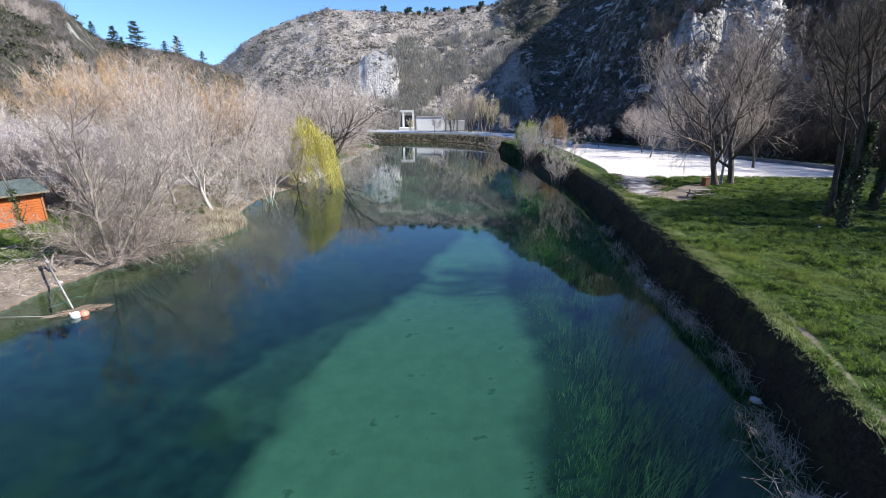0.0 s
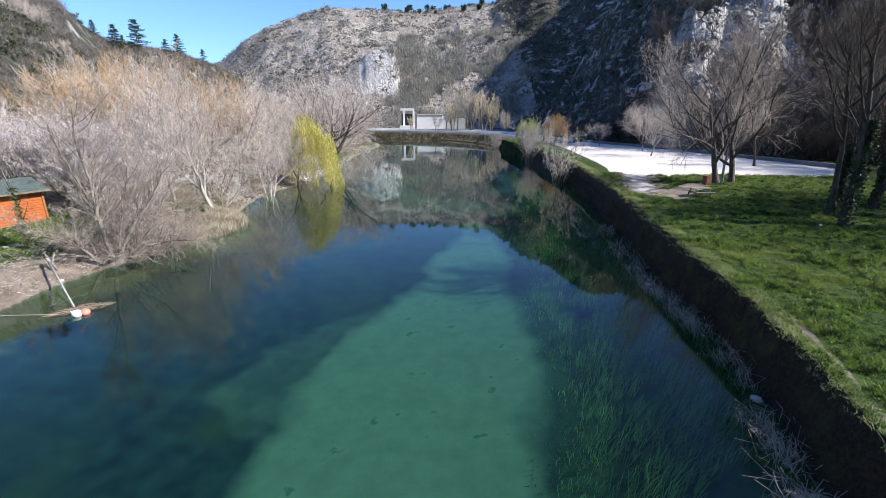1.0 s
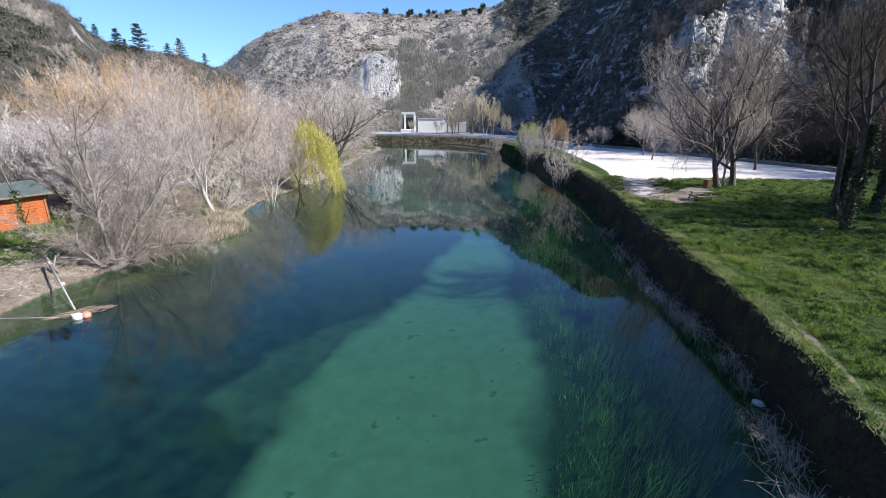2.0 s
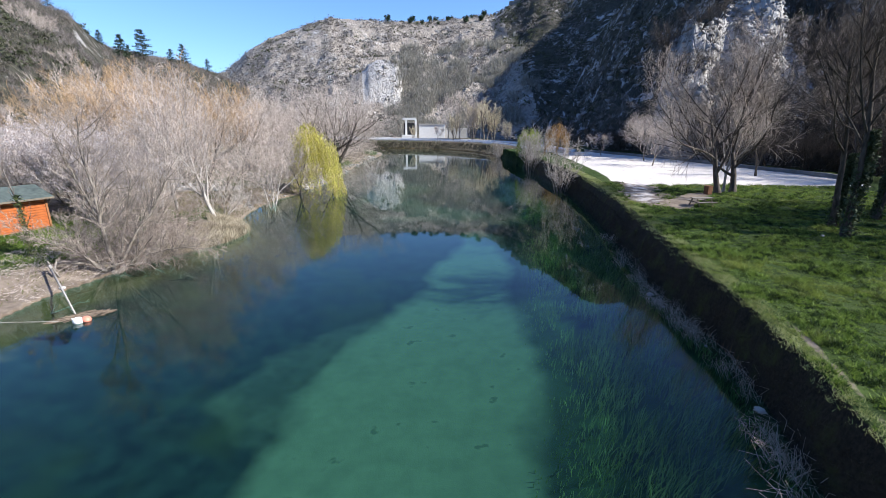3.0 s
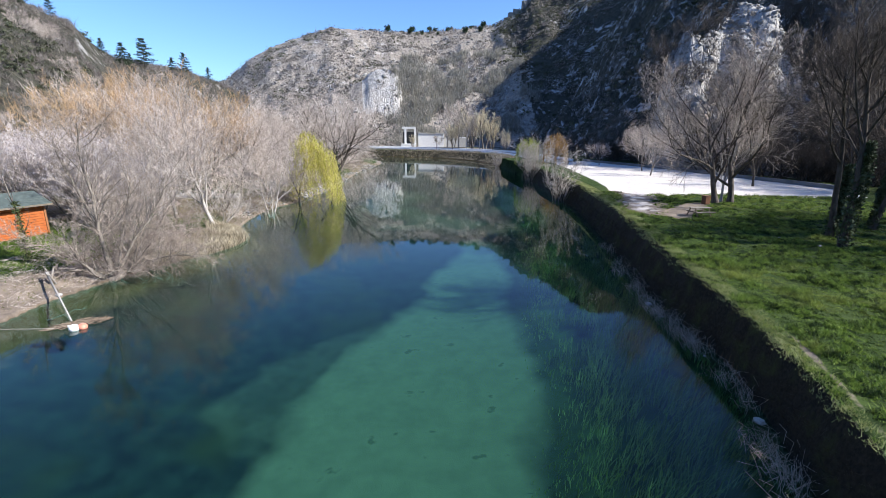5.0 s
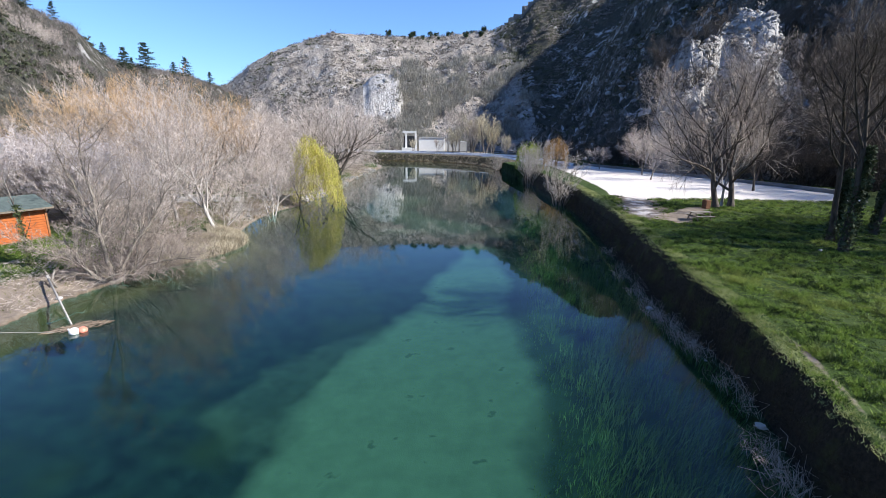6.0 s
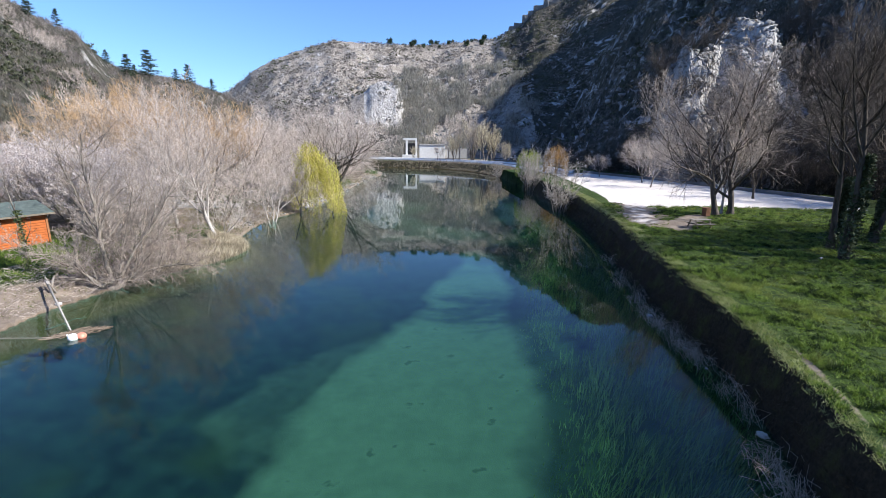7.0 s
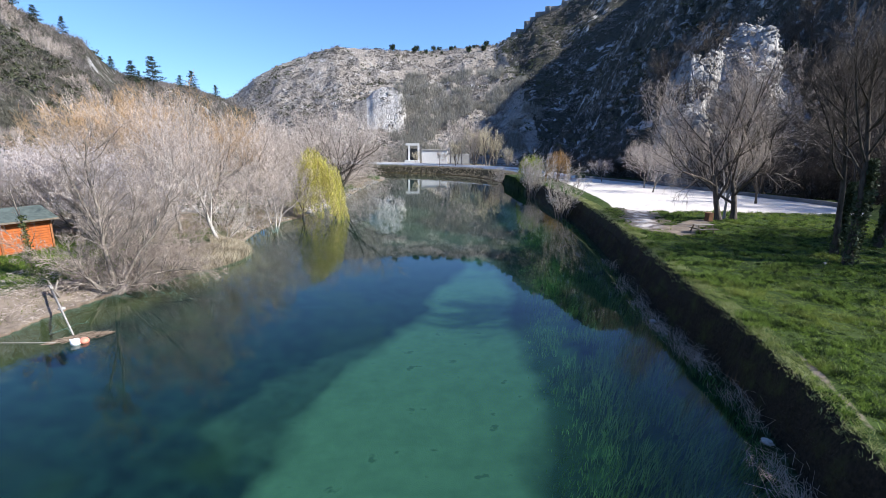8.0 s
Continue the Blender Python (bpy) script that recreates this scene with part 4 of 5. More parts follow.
def rock_set(name, n, zones, x0, x1, y0, y1, size, label, seed, dense, scale=18):
    pts, r = scatter(n, x0, x1, y0, y1, lambda x, y, z, zone, wet, dl, df, dr, r: np.isin(zone, zones) & (np.abs(np.degrees(np.arctan2(x, y))) < 50) & (fbm(x, y, scale, 3, seed, True) > dense), seed)
    bm = bmesh.new()
    bmesh.ops.create_icosphere(bm, subdivisions=1, radius=1)
    v0 = np.array([v.co[:] for v in bm.verts])
    f0 = np.array([[v.index for v in f.verts] for f in bm.faces])
    bm.free()
    s = size * r.uniform(.35, 1.0, (len(pts), 1, 1)) ** 1.5 * 1.6
    shape = v0[None] * r.uniform(.35, 1.4, (len(pts), len(v0), 1)) * r.uniform(.5, 1.5, (len(pts), 1, 3)) * np.array([1, 1, .75])
    v = (pts[:, None] - np.array([0, 0, .3]) * s + shape * s).reshape(-1, 3)
    f = (f0[None] + np.arange(len(pts))[:, None, None] * len(v0)).reshape(-1, 3)
    return stuff(name, (v, f), ROCK, label, "rocks")


rock_set("far_outcrops", 4200, [2], -190, 50, 190, 400, 1.0, "grey limestone outcrops on the far hill", 51, .25)
rock_set("mountain_outcrops", 5000, [3], 10, 130, 60, 300, .75, "limestone outcrops on the shaded mountainside", 52, .2)
rock_set("crag_blocks", 9000, [4], 25, 75, 50, 110, .42, "jagged pale limestone blocks of the crag", 53, .05, 9)
rock_set("hill_outcrops", 700, [1], -150, -40, 40, 220, .7, "pale outcrops on the wooded hillside", 54, .4)

# ---------------------------------------------------------------- leafy trees


def willow(at, height, reach, mat_leaves, label, seed, strands=300, skew=0.0, shift=0.0):
    r = np.random.default_rng(seed)
    wood = tree_meshes(seed, height * 1.15, .16, BARK, TWIG, kids=[8, 6, 3], lift=[.03, .1, .0, 0, 0], **{"segs": [6, 5, 4, 2]})
    p, lines = [], []
    boughs = [(r.uniform(0, 6.28), r.uniform(0, 1) ** .55) for _ in range(44)]
    for k in range(strands):
        a, f = boughs[k % 44]
        a, f = a + r.normal(0, .16), min(1.1, abs(f + r.normal(0, .07)))
        top = height * (1 - .32 * f * f) * r.uniform(.8, 1.02)
        x, y = shift + reach * f * math.cos(a) - skew * .5, reach * f * math.sin(a)
        low = max(height * .02, top - height * r.uniform(.3, .95) * (.35 + .65 * f))
        n = max(6, int((top - low) / .14))
        zz = np.linspace(top, low, n)
        sw = np.linspace(0, 1, n) ** 2
        q = np.stack([x + skew * (1 - zz / height) * 1.6 + .12 * (x - shift) * sw + r.normal(0, .05, n), y * (1 + .12 * sw) + r.normal(0, .05, n), zz], 1)
        lines.append((q[::3] if n > 8 else q, np.full(len(q[::3] if n > 8 else q), .008), 3))
        p.append(q)
    ob = plant("willow_tree", two(wood), at, label)
    piece("drooping_bough", mesh_np("drooping_bough", *tubes(lines), TWIG_ORANGE), ob)
    q = np.concatenate(p)
    piece("foliage", mesh_np("foliage", *cards(np.repeat(q, 2, axis=0) + r.normal(0, .09, (2 * len(q), 3)), .055, r, 2.0, 2.5), mat_leaves, shade=False), ob, "fresh yellow-green hanging leaves")
    return ob


willow((-16.8, 51.6), 8.4, 3.0, WILLOW, "weeping willow with fresh yellow-green leaves over the water", 81, 300, .55, 1.5)
willow((16.1, 87), 5.2, 2.6, mat_leaf("spring_green_leaves", (.24, .32, .05), (.42, .5, .12), .4), "small willow with fresh green leaves behind the bushes", 82, 160)
willow((20.8, 86), 6.0, 2.3, mat_leaf("russet_withes", (.30, .17, .05), (.46, .27, .09), .25), "young willow with russet withes beside the gravel", 83, 150)


def blossom_tree(at, scale, turn, first):
    ob = plant("blossom_tree", two(bloom_wood), at, "small tree covered in white blossom among bare trees", group="blossoming trees", turn=turn, scale=scale)
    piece("blossom", first, ob, "white spring blossom")


r = np.random.default_rng(90)
cv = np.empty(len(bloom_wood[1].vertices) * 3, np.float32)
bloom_wood[1].vertices.foreach_get("co", cv)
cv = cv.reshape(-1, 3)
bloom = mesh_np("blossom", *cards(cv[r.choice(len(cv), 6500)] + r.normal(0, .12, (6500, 3)), .07, r), BLOSSOM, shade=False)
for x, y, s, turn in ((-33, 31, .6, 10), (-28.5, 33.8, .62, 80), (-35, 32, .62, 200), (-33, 35, .64, 300), (-39, 34, .64, 140), (-31, 37, .66, 250), (-25.5, 33, .58, 20), (-37, 29.5, .6, 77), (-23.5, 34.5, .52, 190), (-22.8, 32, .5, 33), (-27, 35.5, .62, 111), (-30.5, 33, .64, 222)):
    blossom_tree((x, y), s, turn, bloom)


def pine_meshes(seed, height, whorls=11, wide=.42):
    """An open pine: whorls of nearly level boughs with needle tufts towards their ends."""
    r = np.random.default_rng(seed)
    lines, p = [([(0, 0, -.5), (.08, 0, height * .5), (0, .1, height)], [.03 * height * .6, .02 * height * .5, .02], 6)], []
    for k in range(whorls):
        f = .22 + .76 * k / (whorls - 1)
        for j in range(5):
            a = 1.257 * j + k * .7 + r.normal(0, .25)
            reach = height * wide * (1.05 - f) ** .6 * r.uniform(.4, 1.2)
            s = np.array([0, 0, f * height + r.normal(0, .1)])
            e = s + np.array([math.cos(a) * reach, math.sin(a) * reach, r.uniform(-.02, .07) * height])
            lines.append(([s, (s + e) / 2 + [0, 0, -.02 * height], e], [.04, .025, .01], 3))
            for q in np.linspace(.35, 1, 5):
                p.append(s + (e - s) * q + r.normal(0, .03 * height, (6, 3)) * [1, 1, .3])
    q = np.concatenate(p)
    return mesh_np("trunk", *tubes(lines), BARK_DARK), mesh_np("crown", *cards(q, .022 * height, r, 1.2), NEEDLE, shade=False)


pine_a, pine_b = pine_meshes(5, 9), pine_meshes(6, 9, 9, .38)
r = np.random.default_rng(7)
q = r.normal(0, 1, (170, 3))
q = q / np.linalg.norm(q, axis=1, keepdims=True) * r.uniform(.3, 1, (170, 1)) * [2.4, 2.4, 2.6] + [0, 0, 2.4]
pine_far = mesh_np("trunk", *tubes([([(0, 0, -1), (.1, 0, 2), (0, .1, 4)], [.2, .15, .05], 5)]), BARK_DARK), mesh_np("crown", *cards(q, .6, r), NEEDLE, shade=False)
for k, (az, rr, s) in enumerate([(-34.0, 157, .68), (-33.4, 160, .45), (-32.2, 170, .92), (-28.7, 188, .78), (-29.8, 183, .5), (-26.5, 203, .55), (-35.6, 150, .4), (-38.9, 138, .42), (-40.8, 130, .4), (-42.3, 128, .55), (-43.2, 128, .6)]):
    x, y = rr * math.sin(radians(az)), rr * math.cos(radians(az))
    plant("pine_tree", two((pine_a, pine_b)[k % 2]), (x, y), "dark pine on the skyline of the wooded hill", group="pines on the hill", turn=60 * k, scale=s)
for k, az in enumerate([-8.7, -7.9, -7.2, -6.8, -5.2, -4.6, -4.2, -3.9, -3.3, -2.8, -1.9, -1.2, -.9, .2, .6, 2.3, 2.9, 3.3, 4.1, 4.4, 5.6]):
    rr = 388 + 9 * ((k * 7) % 3)
    x, y = rr * math.sin(radians(az)), rr * math.cos(radians(az))
    plant("ridge_tree", two(pine_far), (x, y), "small dark tree along the far ridge", group="trees on the far ridge", turn=60 * k, scale=.6 + .55 * ((k * 5) % 4) / 3)

# ivy sleeves; the last three thicken the shadows of trees out of view
r = np.random.default_rng(95)
for x, y, h, w in ((21.4, 23.3, 5.6, .42), (22.6, 25.6, 4.2, .36), (27, 27.7, 3.6, .3), (-17.4, 71.5, 5.0, .8), (30.5, 24.3, 8.0, .9), (34.5, 27.6, 8.0, .9), (29.5, 21.0, 7.0, .8)):
    n = 2000
    t = r.uniform(0, 1, n) ** .8
    a = r.uniform(0, 6.28, n)
    rad = w * (.35 + .9 * np.abs(np.sin(4 * t + a) * np.sin(9 * t + 2 * a))) * r.uniform(.6, 1.1, n) * (1.1 - .4 * t)
    p = np.stack([rad * np.cos(a) + .25 * t, rad * np.sin(a), t * h], 1)
    ob = tagged(new("ivy", mesh_np("ivy", *cards(p, .1, r), IVY, shade=False)), "dense dark green ivy wrapped round a tree trunk", "ivy", "ivy on the trunks")
    ob.location = (x, y, at_ground(x, y) - .05)

# ---------------------------------------------------------------- built things
PLANK = mat_plain("orange_stained_planks", (.33, .085, .022), (.50, .15, .04), 5, .6, .01, (1, .3, 3))
ROOFING = mat_plain("grey_green_roofing", (.05, .065, .06), (.105, .13, .12), 4, .95)
CONCRETE = mat_plain("pale_concrete", (.62, .61, .59), (.78, .77, .75), 1.2, .85)
CONCRETE_GREY = mat_plain("grey_concrete", (.34, .33, .31), (.50, .48, .46), .8, .9)
WEATHERED = mat_plain("weathered_grey_wood", (.22, .20, .18), (.42, .39, .355), 7, .85, .01, (1, 1, .2))
GREY_WOOD = mat_plain("greyed_brown_wood", (.14, .12, .10), (.28, .25, .22), 7, .85, .01, (.2, 1, 1))
BIN_WOOD = mat_plain("dull_brown_wood", (.14, .065, .035), (.24, .115, .06), 6, .75)
BROWN_WOOD = mat_plain("brown_painted_wood", (.22, .09, .04), (.36, .16, .07), 6, .7)
DARK_WOOD_MAT = mat_plain("dark_wet_wood", (.10, .08, .06), (.24, .20, .15), 5, .85, .02)
WHITE_PLASTIC = mat_plain("white_plastic", (.72, .72, .70), (.84, .84, .82), 4, .4)
RED_PLASTIC = mat_plain("orange_red_plastic", (.66, .19, .12), (.80, .30, .21), 4, .4)
ROPE = mat_plain("old_rope", (.30, .28, .24), (.45, .42, .36), 20, .9)
MASONRY = mat_plain("old_stone_masonry", (.12, .118, .115), (.26, .25, .24), .7, .95, .1)
DARK_GLASS = mat_plain("dark_opening", (.02, .022, .025), (.05, .05, .055), 2, .2)
STONE = mat_plain("pale_stone", (.30, .285, .27), (.48, .46, .44), 3, .9, .02)


def block(name, size, m, mat, parent, bevel=.01, label=""):
    bm = bmesh.new()
    box(bm, size, m, bevel)
    return part(name, bm, mat, parent, label)


# wooden hut, its long wall towards the river
hut = empty("hut", (-26.7, 29.4, .95), "orange-stained plank hut with a grey-green roof on grass", "hut", turn=-113.5)
# local x runs along the river wall, local y away from the river
L, D, Hh = 5.4, 3.2, 2.15
block("plinth", (L + .1, D + .1, .3), pose(L / 2, -D / 2, 0), CONCRETE_GREY, hut, .02, "low grey concrete plinth")
courses = 13
board = bpy.data.meshes.new("plank")
bmb = bmesh.new()
box(bmb, (L, .05, Hh / courses - .012), Matrix(), .012)
bmb.to_mesh(board)
bmb.free()
board.materials.append(PLANK)
board_end = bpy.data.meshes.new("plank")
bmb = bmesh.new()
box(bmb, (.05, D - .06, Hh / courses - .012), Matrix(), .012)
bmb.to_mesh(board_end)
bmb.free()
board_end.materials.append(PLANK)
for k in range(courses):
    z = .15 + (k + .5) * Hh / courses
    for y in (0, -D):
        o = piece("plank", board, hut)
        o.matrix_basis = pose(L / 2, y, z)
    for x in (.03, L - .03):
        o = piece("plank", board_end, hut)
        o.matrix_basis = pose(x, -D / 2, z)
block("inner_wall", (L - .12, D - .12, Hh), pose(L / 2, -D / 2, .15 + Hh / 2), DARK_WOOD_MAT, hut)
for x in (.0, L / 2, L):
    block("corner_post", (.12, .1, Hh), pose(x, .03, .15 + Hh / 2), BROWN_WOOD, hut)
bm = bmesh.new()
for y0, z0, y1, z1 in ((.45, 2.28, -D / 2, 2.98), (-D - .45, 2.28, -D / 2, 2.98)):
    w = math.hypot(y1 - y0, z1 - z0)
    box(bm, (L + .7, w, .07), Matrix.Translation((L / 2, (y0 + y1) / 2, (z0 + z1) / 2)) @ pose(0, 0, 0, math.degrees(math.atan2(z1 - z0, y1 - y0))), .01)
roof = part("roof", bm, ROOFING, hut, "grey-green roofing sheet")
block("fascia", (L + .7, .04, .12), pose(L / 2, .46, 2.25), DARK_WOOD_MAT, roof, .01, "dark wooden fascia board")

# slender ivy-clad sapling before the hut
sapling = tree_meshes(101, 9.5, .06, BARK, TWIG_BROWN, kids=[7, 3, 3], segs=[8, 4, 2, 1], short=[.24, .5, .5, .5], least=.006)
plant("sapling", two(sapling), (-22.9, 23.6), "slender bare sapling standing before the hut")
r = np.random.default_rng(140)
t = r.uniform(0, 1, 700)
p = np.stack([r.normal(0, .1, 700), r.normal(0, .1, 700), t * 3.4], 1)
ob = tagged(new("ivy", mesh_np("ivy", *cards(p, .06, r), mat_leaf("young_ivy", (.10, .13, .04), (.26, .28, .12), .2), shade=False)), "pale green ivy climbing a slender sapling", "ivy", "ivy on the trunks")
ob.location = (-22.9, 23.6, at_ground(-22.9, 23.6))

# weathered mooring pole resting on stakes on the bank and reaching out to the buoy
HEAD, FOOT = np.array([-20.26, 21.65, 0.0]), np.array([-15.85, 17.6, .1])
HEAD[2] = at_ground(HEAD[0], HEAD[1]) + .5
post = empty("mooring_pole", tuple(FOOT), "weathered grey mooring pole resting on stakes over the shallows", "pole")


def rod(bm, a, b, r0, r1):
    a, b = Vector(a), Vector(b)
    bmesh.ops.create_cone(bm, cap_ends=True, segments=10, radius1=r0, radius2=r1, depth=(b - a).length, matrix=Matrix.Translation((a + b) / 2) @ (b - a).to_track_quat("Z", "Y").to_matrix().to_4x4())


bm = bmesh.new()
rod(bm, (0, 0, 0), HEAD - FOOT, .035, .055)
part("beam", bm, WEATHERED, post, "", True)
for off, lean_ in ((-.16, .16), (.16, -.16)):
    bm = bmesh.new()
    base = HEAD - FOOT + np.array([.3, -.1, -.75])
    rod(bm, base + np.array([off, off * .6, 0]), base + np.array([lean_, lean_ * .6, 1.05]), .05, .04)
    part("stake", bm, GREY_WOOD, post, "", True)
bm = bmesh.new()
box(bm, (.5, .12, .05), Matrix.Translation((HEAD - FOOT) * .93 + np.array([0, 0, .1])) @ Vector(HEAD - FOOT).to_track_quat("X", "Z").to_matrix().to_4x4(), .015)
part("cleat_board", bm, WEATHERED, post)
# a bare branch washed up on the mud
washed = tree_meshes(151, 3.2, .035, BARK_PALE, TWIG_PALE, kids=[3, 2], segs=[6, 3, 2], bole=.55, short=[.4, .4], tilt=1.52, toward=20)
plant("fallen_branch", two(washed), (-18.63, 18.90), "pale bare branch washed up on the muddy shore", "branch")


def ball(bm, r, m, squash=1.0):
    bmesh.ops.create_uvsphere(bm, u_segments=20, v_segments=12, radius=r, matrix=m @ Matrix.Diagonal((1, 1, squash, 1)))


buoy = empty("buoy", (-15.15, 17.0, 0), "white and orange-red plastic buoy floating by the post", "buoy")
bm = bmesh.new()
ball(bm, .19, pose(-.08, -.05, .07, 10, 20), .85)
white_half = part("white_half", bm, WHITE_PLASTIC, buoy, "white plastic float", True)
bm = bmesh.new()
ball(bm, .17, pose(.15, .12, .07, 10, 20), .8)
part("orange_half", bm, RED_PLASTIC, buoy, "orange-red plastic float", True)
bm = bmesh.new()
bmesh.ops.create_cone(bm, cap_ends=True, segments=12, radius1=.05, radius2=.035, depth=.12, matrix=pose(-.2, -.12, .18, 30, -40))
part("eye", bm, WHITE_PLASTIC, white_half, "", True)

r = np.random.default_rng(7)
sticks = []
for k in range(320):
    f = r.uniform(-1, 1)
    p = np.array([-15.45 + .75 * f, 17.5 + .57 * f, .02]) + np.array([r.normal(0, .24), r.normal(0, .24), r.uniform(0, .07)]) * (1.15 - abs(f))
    d = np.array([.78, .6, 0]) * r.uniform(.08, .22) + r.normal(0, .07, 3) * [1, 1, .3]
    sticks.append(([p - d, p, p + d + [0, 0, r.uniform(-.02, .03)]], [.012, .018, .008], 4))
stuff("drift_reeds", tubes(sticks), DRIFT, "raft of brown drifted reed stalks round the buoy", "debris", True)
rope_pts = [(-30 + 14 * f, 16.3 + .6 * f, .06 + 2.2 * (1 - f) ** 2 * (f < .5)) for f in np.linspace(0, 1, 30)]
tagged(new("rope", mesh_np("rope", *tubes([(rope_pts, np.full(30, .016), 6)]), ROPE)), "pale mooring rope stretched over the water", "rope")

# gnarled tree at the waterline: a stump with bowed limbs and one tall pale stem


def gnarled_tree(at, seed, limbs_plan, bark, twig, label):
    """Limbs are given as (across, away, up) from the base; boughs grow from them."""
    rng = np.random.default_rng(seed)
    across, away = np.array([.786, .618, 0]), np.array([-.618, .786, 0])
    spec = {**BROAD, "kids": [0, 5, 4, 3], "segs": [1, 5, 3, 2, 1], "bend": [.1, .16, .2, .2, .2], "lift": [0, .06, .02, .0, 0], "short": [1, .5, .5, .6], "least": .009, "thin": .5}
    out = [[] for _ in range(6)]
    for knots, r0, r1, boughs, reach in limbs_plan:
        k = np.array([across * u + away * v + np.array([0, 0, z]) for u, v, z in knots])
        f = np.linspace(0, len(k) - 1, 4 * (len(k) - 1) + 1)
        pts = np.stack([np.interp(f, np.arange(len(k)), k[:, c]) for c in range(3)], 1)
        pts[1:-1] = (pts[:-2] + 2 * pts[1:-1] + pts[2:]) / 4 + rng.normal(0, .02, (len(pts) - 2, 3))
        out[0].append((pts, np.linspace(r0, r1, len(pts)), 8))
        for b in range(boughs):
            i = int(len(pts) * (.3 + .68 * (b + rng.uniform(0, .9)) / boughs))
            way = unit(pts[min(i + 1, len(pts) - 1)] - pts[i - 1]) * .8 + rng.normal(0, .6, 3) + [0, 0, .25]
            grow(rng, out, pts[i], way, reach * rng.uniform(.6, 1.3), max(.45 * np.interp(i, [0, len(pts)], [r0, r1]), .016), 1, spec)
    ob = plant("leaning_tree", [("trunk", mesh_np("trunk", *tubes(out[0] + out[1]), bark)), ("crown", mesh_np("crown", *tubes(out[2] + out[3] + out[4]), twig))], at, label)
    return ob


gnarled_tree((-18.3, 23.3, .05), 211, [
    ([(.1, .1, -.3), (-.5, 0, .35), (-.95, .1, .85), (-1.3, .2, 1.6), (-1.15, .3, 2.2)], .15, .04, 14, 1.5),
    ([(-.25, 0, -.2), (.4, -.1, .12), (.95, 0, .5), (1.35, .1, 1.05)], .22, .08, 12, 1.5),
    ([(0, .1, -.3), (.05, .1, .9), (-.1, .1, 2.2), (-.16, .1, 3.2), (-.11, .1, 4.7), (-.35, .2, 6.6), (-.2, .3, 8.3)], .14, .025, 26, 2.2),
    ([(-.1, .1, 2.9), (-.5, .3, 4.2), (-1.0, .4, 6.0), (-1.3, .4, 7.4)], .07, .02, 15, 1.8),
    ([(.2, 0, 0), (.9, 0, 1.3), (1.55, .1, 2.4), (2.15, .2, 3.0), (2.85, .3, 4.2), (3.6, .4, 5.6)], .09, .02, 22, 2.1),
    ([(.3, .2, 0), (.7, .3, 1.8), (1.2, .3, 3.5), (1.6, .4, 5.2)], .07, .02, 16, 1.9),
    ([(-.2, .2, .1), (-1.0, .3, 1.0), (-2.2, .4, 1.9), (-3.4, .3, 2.5)], .065, .02, 16, 1.6),
    ([(.8, 0, .4), (2.0, -.2, .9), (3.2, -.3, 1.0), (4.4, -.2, .7)], .065, .02, 16, 1.5)], BARK, TWIG_MID, "gnarled many-stemmed tree bowed over the water's edge")
drooping = tree_meshes(111, 8.5, .1, BARK, TWIG_BROWN, stems=5, spread=1.05, kids=[5, 6, 6, 4], segs=[6, 5, 3, 2, 1], least=.012, lift=[.02, -.02, -.04, -.04, -.02])
for x, y, s_, turn in ((-18.9, 24.6, .5, 30), (-17.2, 25.6, .42, 160)):
    plant("bush", two(drooping), (x, y), "tangled leafless bush behind the bowed tree", "bush", "undergrowth of the bank", turn=turn, scale=s_)

# litter bin, picnic table
bin_ = empty("litter_bin", (22.1, 37.6, at_ground(22.1, 37.6)), "brown wooden litter bin on the grass beside trees", "litter bin", turn=15)
for k in range(4):
    m = pose(0, 0, 0, 0, 0, 90 * k)
    for j in range(4):
        block("slat", (.1, .025, .66), m @ pose(-.165 + .11 * j, -.23, .38), BIN_WOOD, bin_, .006)
block("liner", (.4, .4, .62), pose(0, 0, .36), DARK_WOOD_MAT, bin_)
block("rim", (.52, .52, .04), pose(0, 0, .73), BIN_WOOD, bin_, .01)


def picnic_table(at, turn):
    t = empty("picnic_table", (*at, at_ground(*at)), "weathered wooden picnic table with benches on bare earth", "table", "picnic tables", turn)
    t.scale = (.82, .82, .82)
    for j in range(5):
        block("tabletop_plank", (1.8, .14, .04), pose(0, -.32 + .16 * j, .74), GREY_WOOD, t, .006)
    for s in (-1, 1):
        for j in (0, 1):
            block("bench_plank", (1.8, .13, .04), pose(0, s * (.68 + .15 * j), .44), GREY_WOOD, t, .006)
        block("crossbeam", (.07, 1.7, .09), pose(s * .65, 0, .38), DARK_WOOD_MAT, t, .006)
        for q in (-1, 1):
            block("leg", (.07, .09, .82), pose(s * .65, q * .5, .36, q * 28), DARK_WOOD_MAT, t, .006)


picnic_table((18.7, 32.4), 8)

# low wall behind the gravel yard
edge = rounded([(42.6, 47), (42.8, 52.5), (40.3, 62), (38.3, 73), (34.3, 86.5), (30, 98)], 1)
wall = empty("yard_wall", (0, 0, 0), "low dark stone wall behind the gravel yard", "wall")
wall["kind"] = "structure"
for (ax, ay), (bx, by) in zip(edge, edge[1:]):
    n = math.hypot(bx - ax, by - ay)
    block("wall_block", (n, .5, .6), Matrix.Translation(((ax + bx) / 2, (ay + by) / 2, at_ground((ax + bx) / 2, (ay + by) / 2) + .15)) @ pose(0, 0, 0, 0, 0, math.degrees(math.atan2(by - ay, bx - ax))), MASONRY, wall, .04)

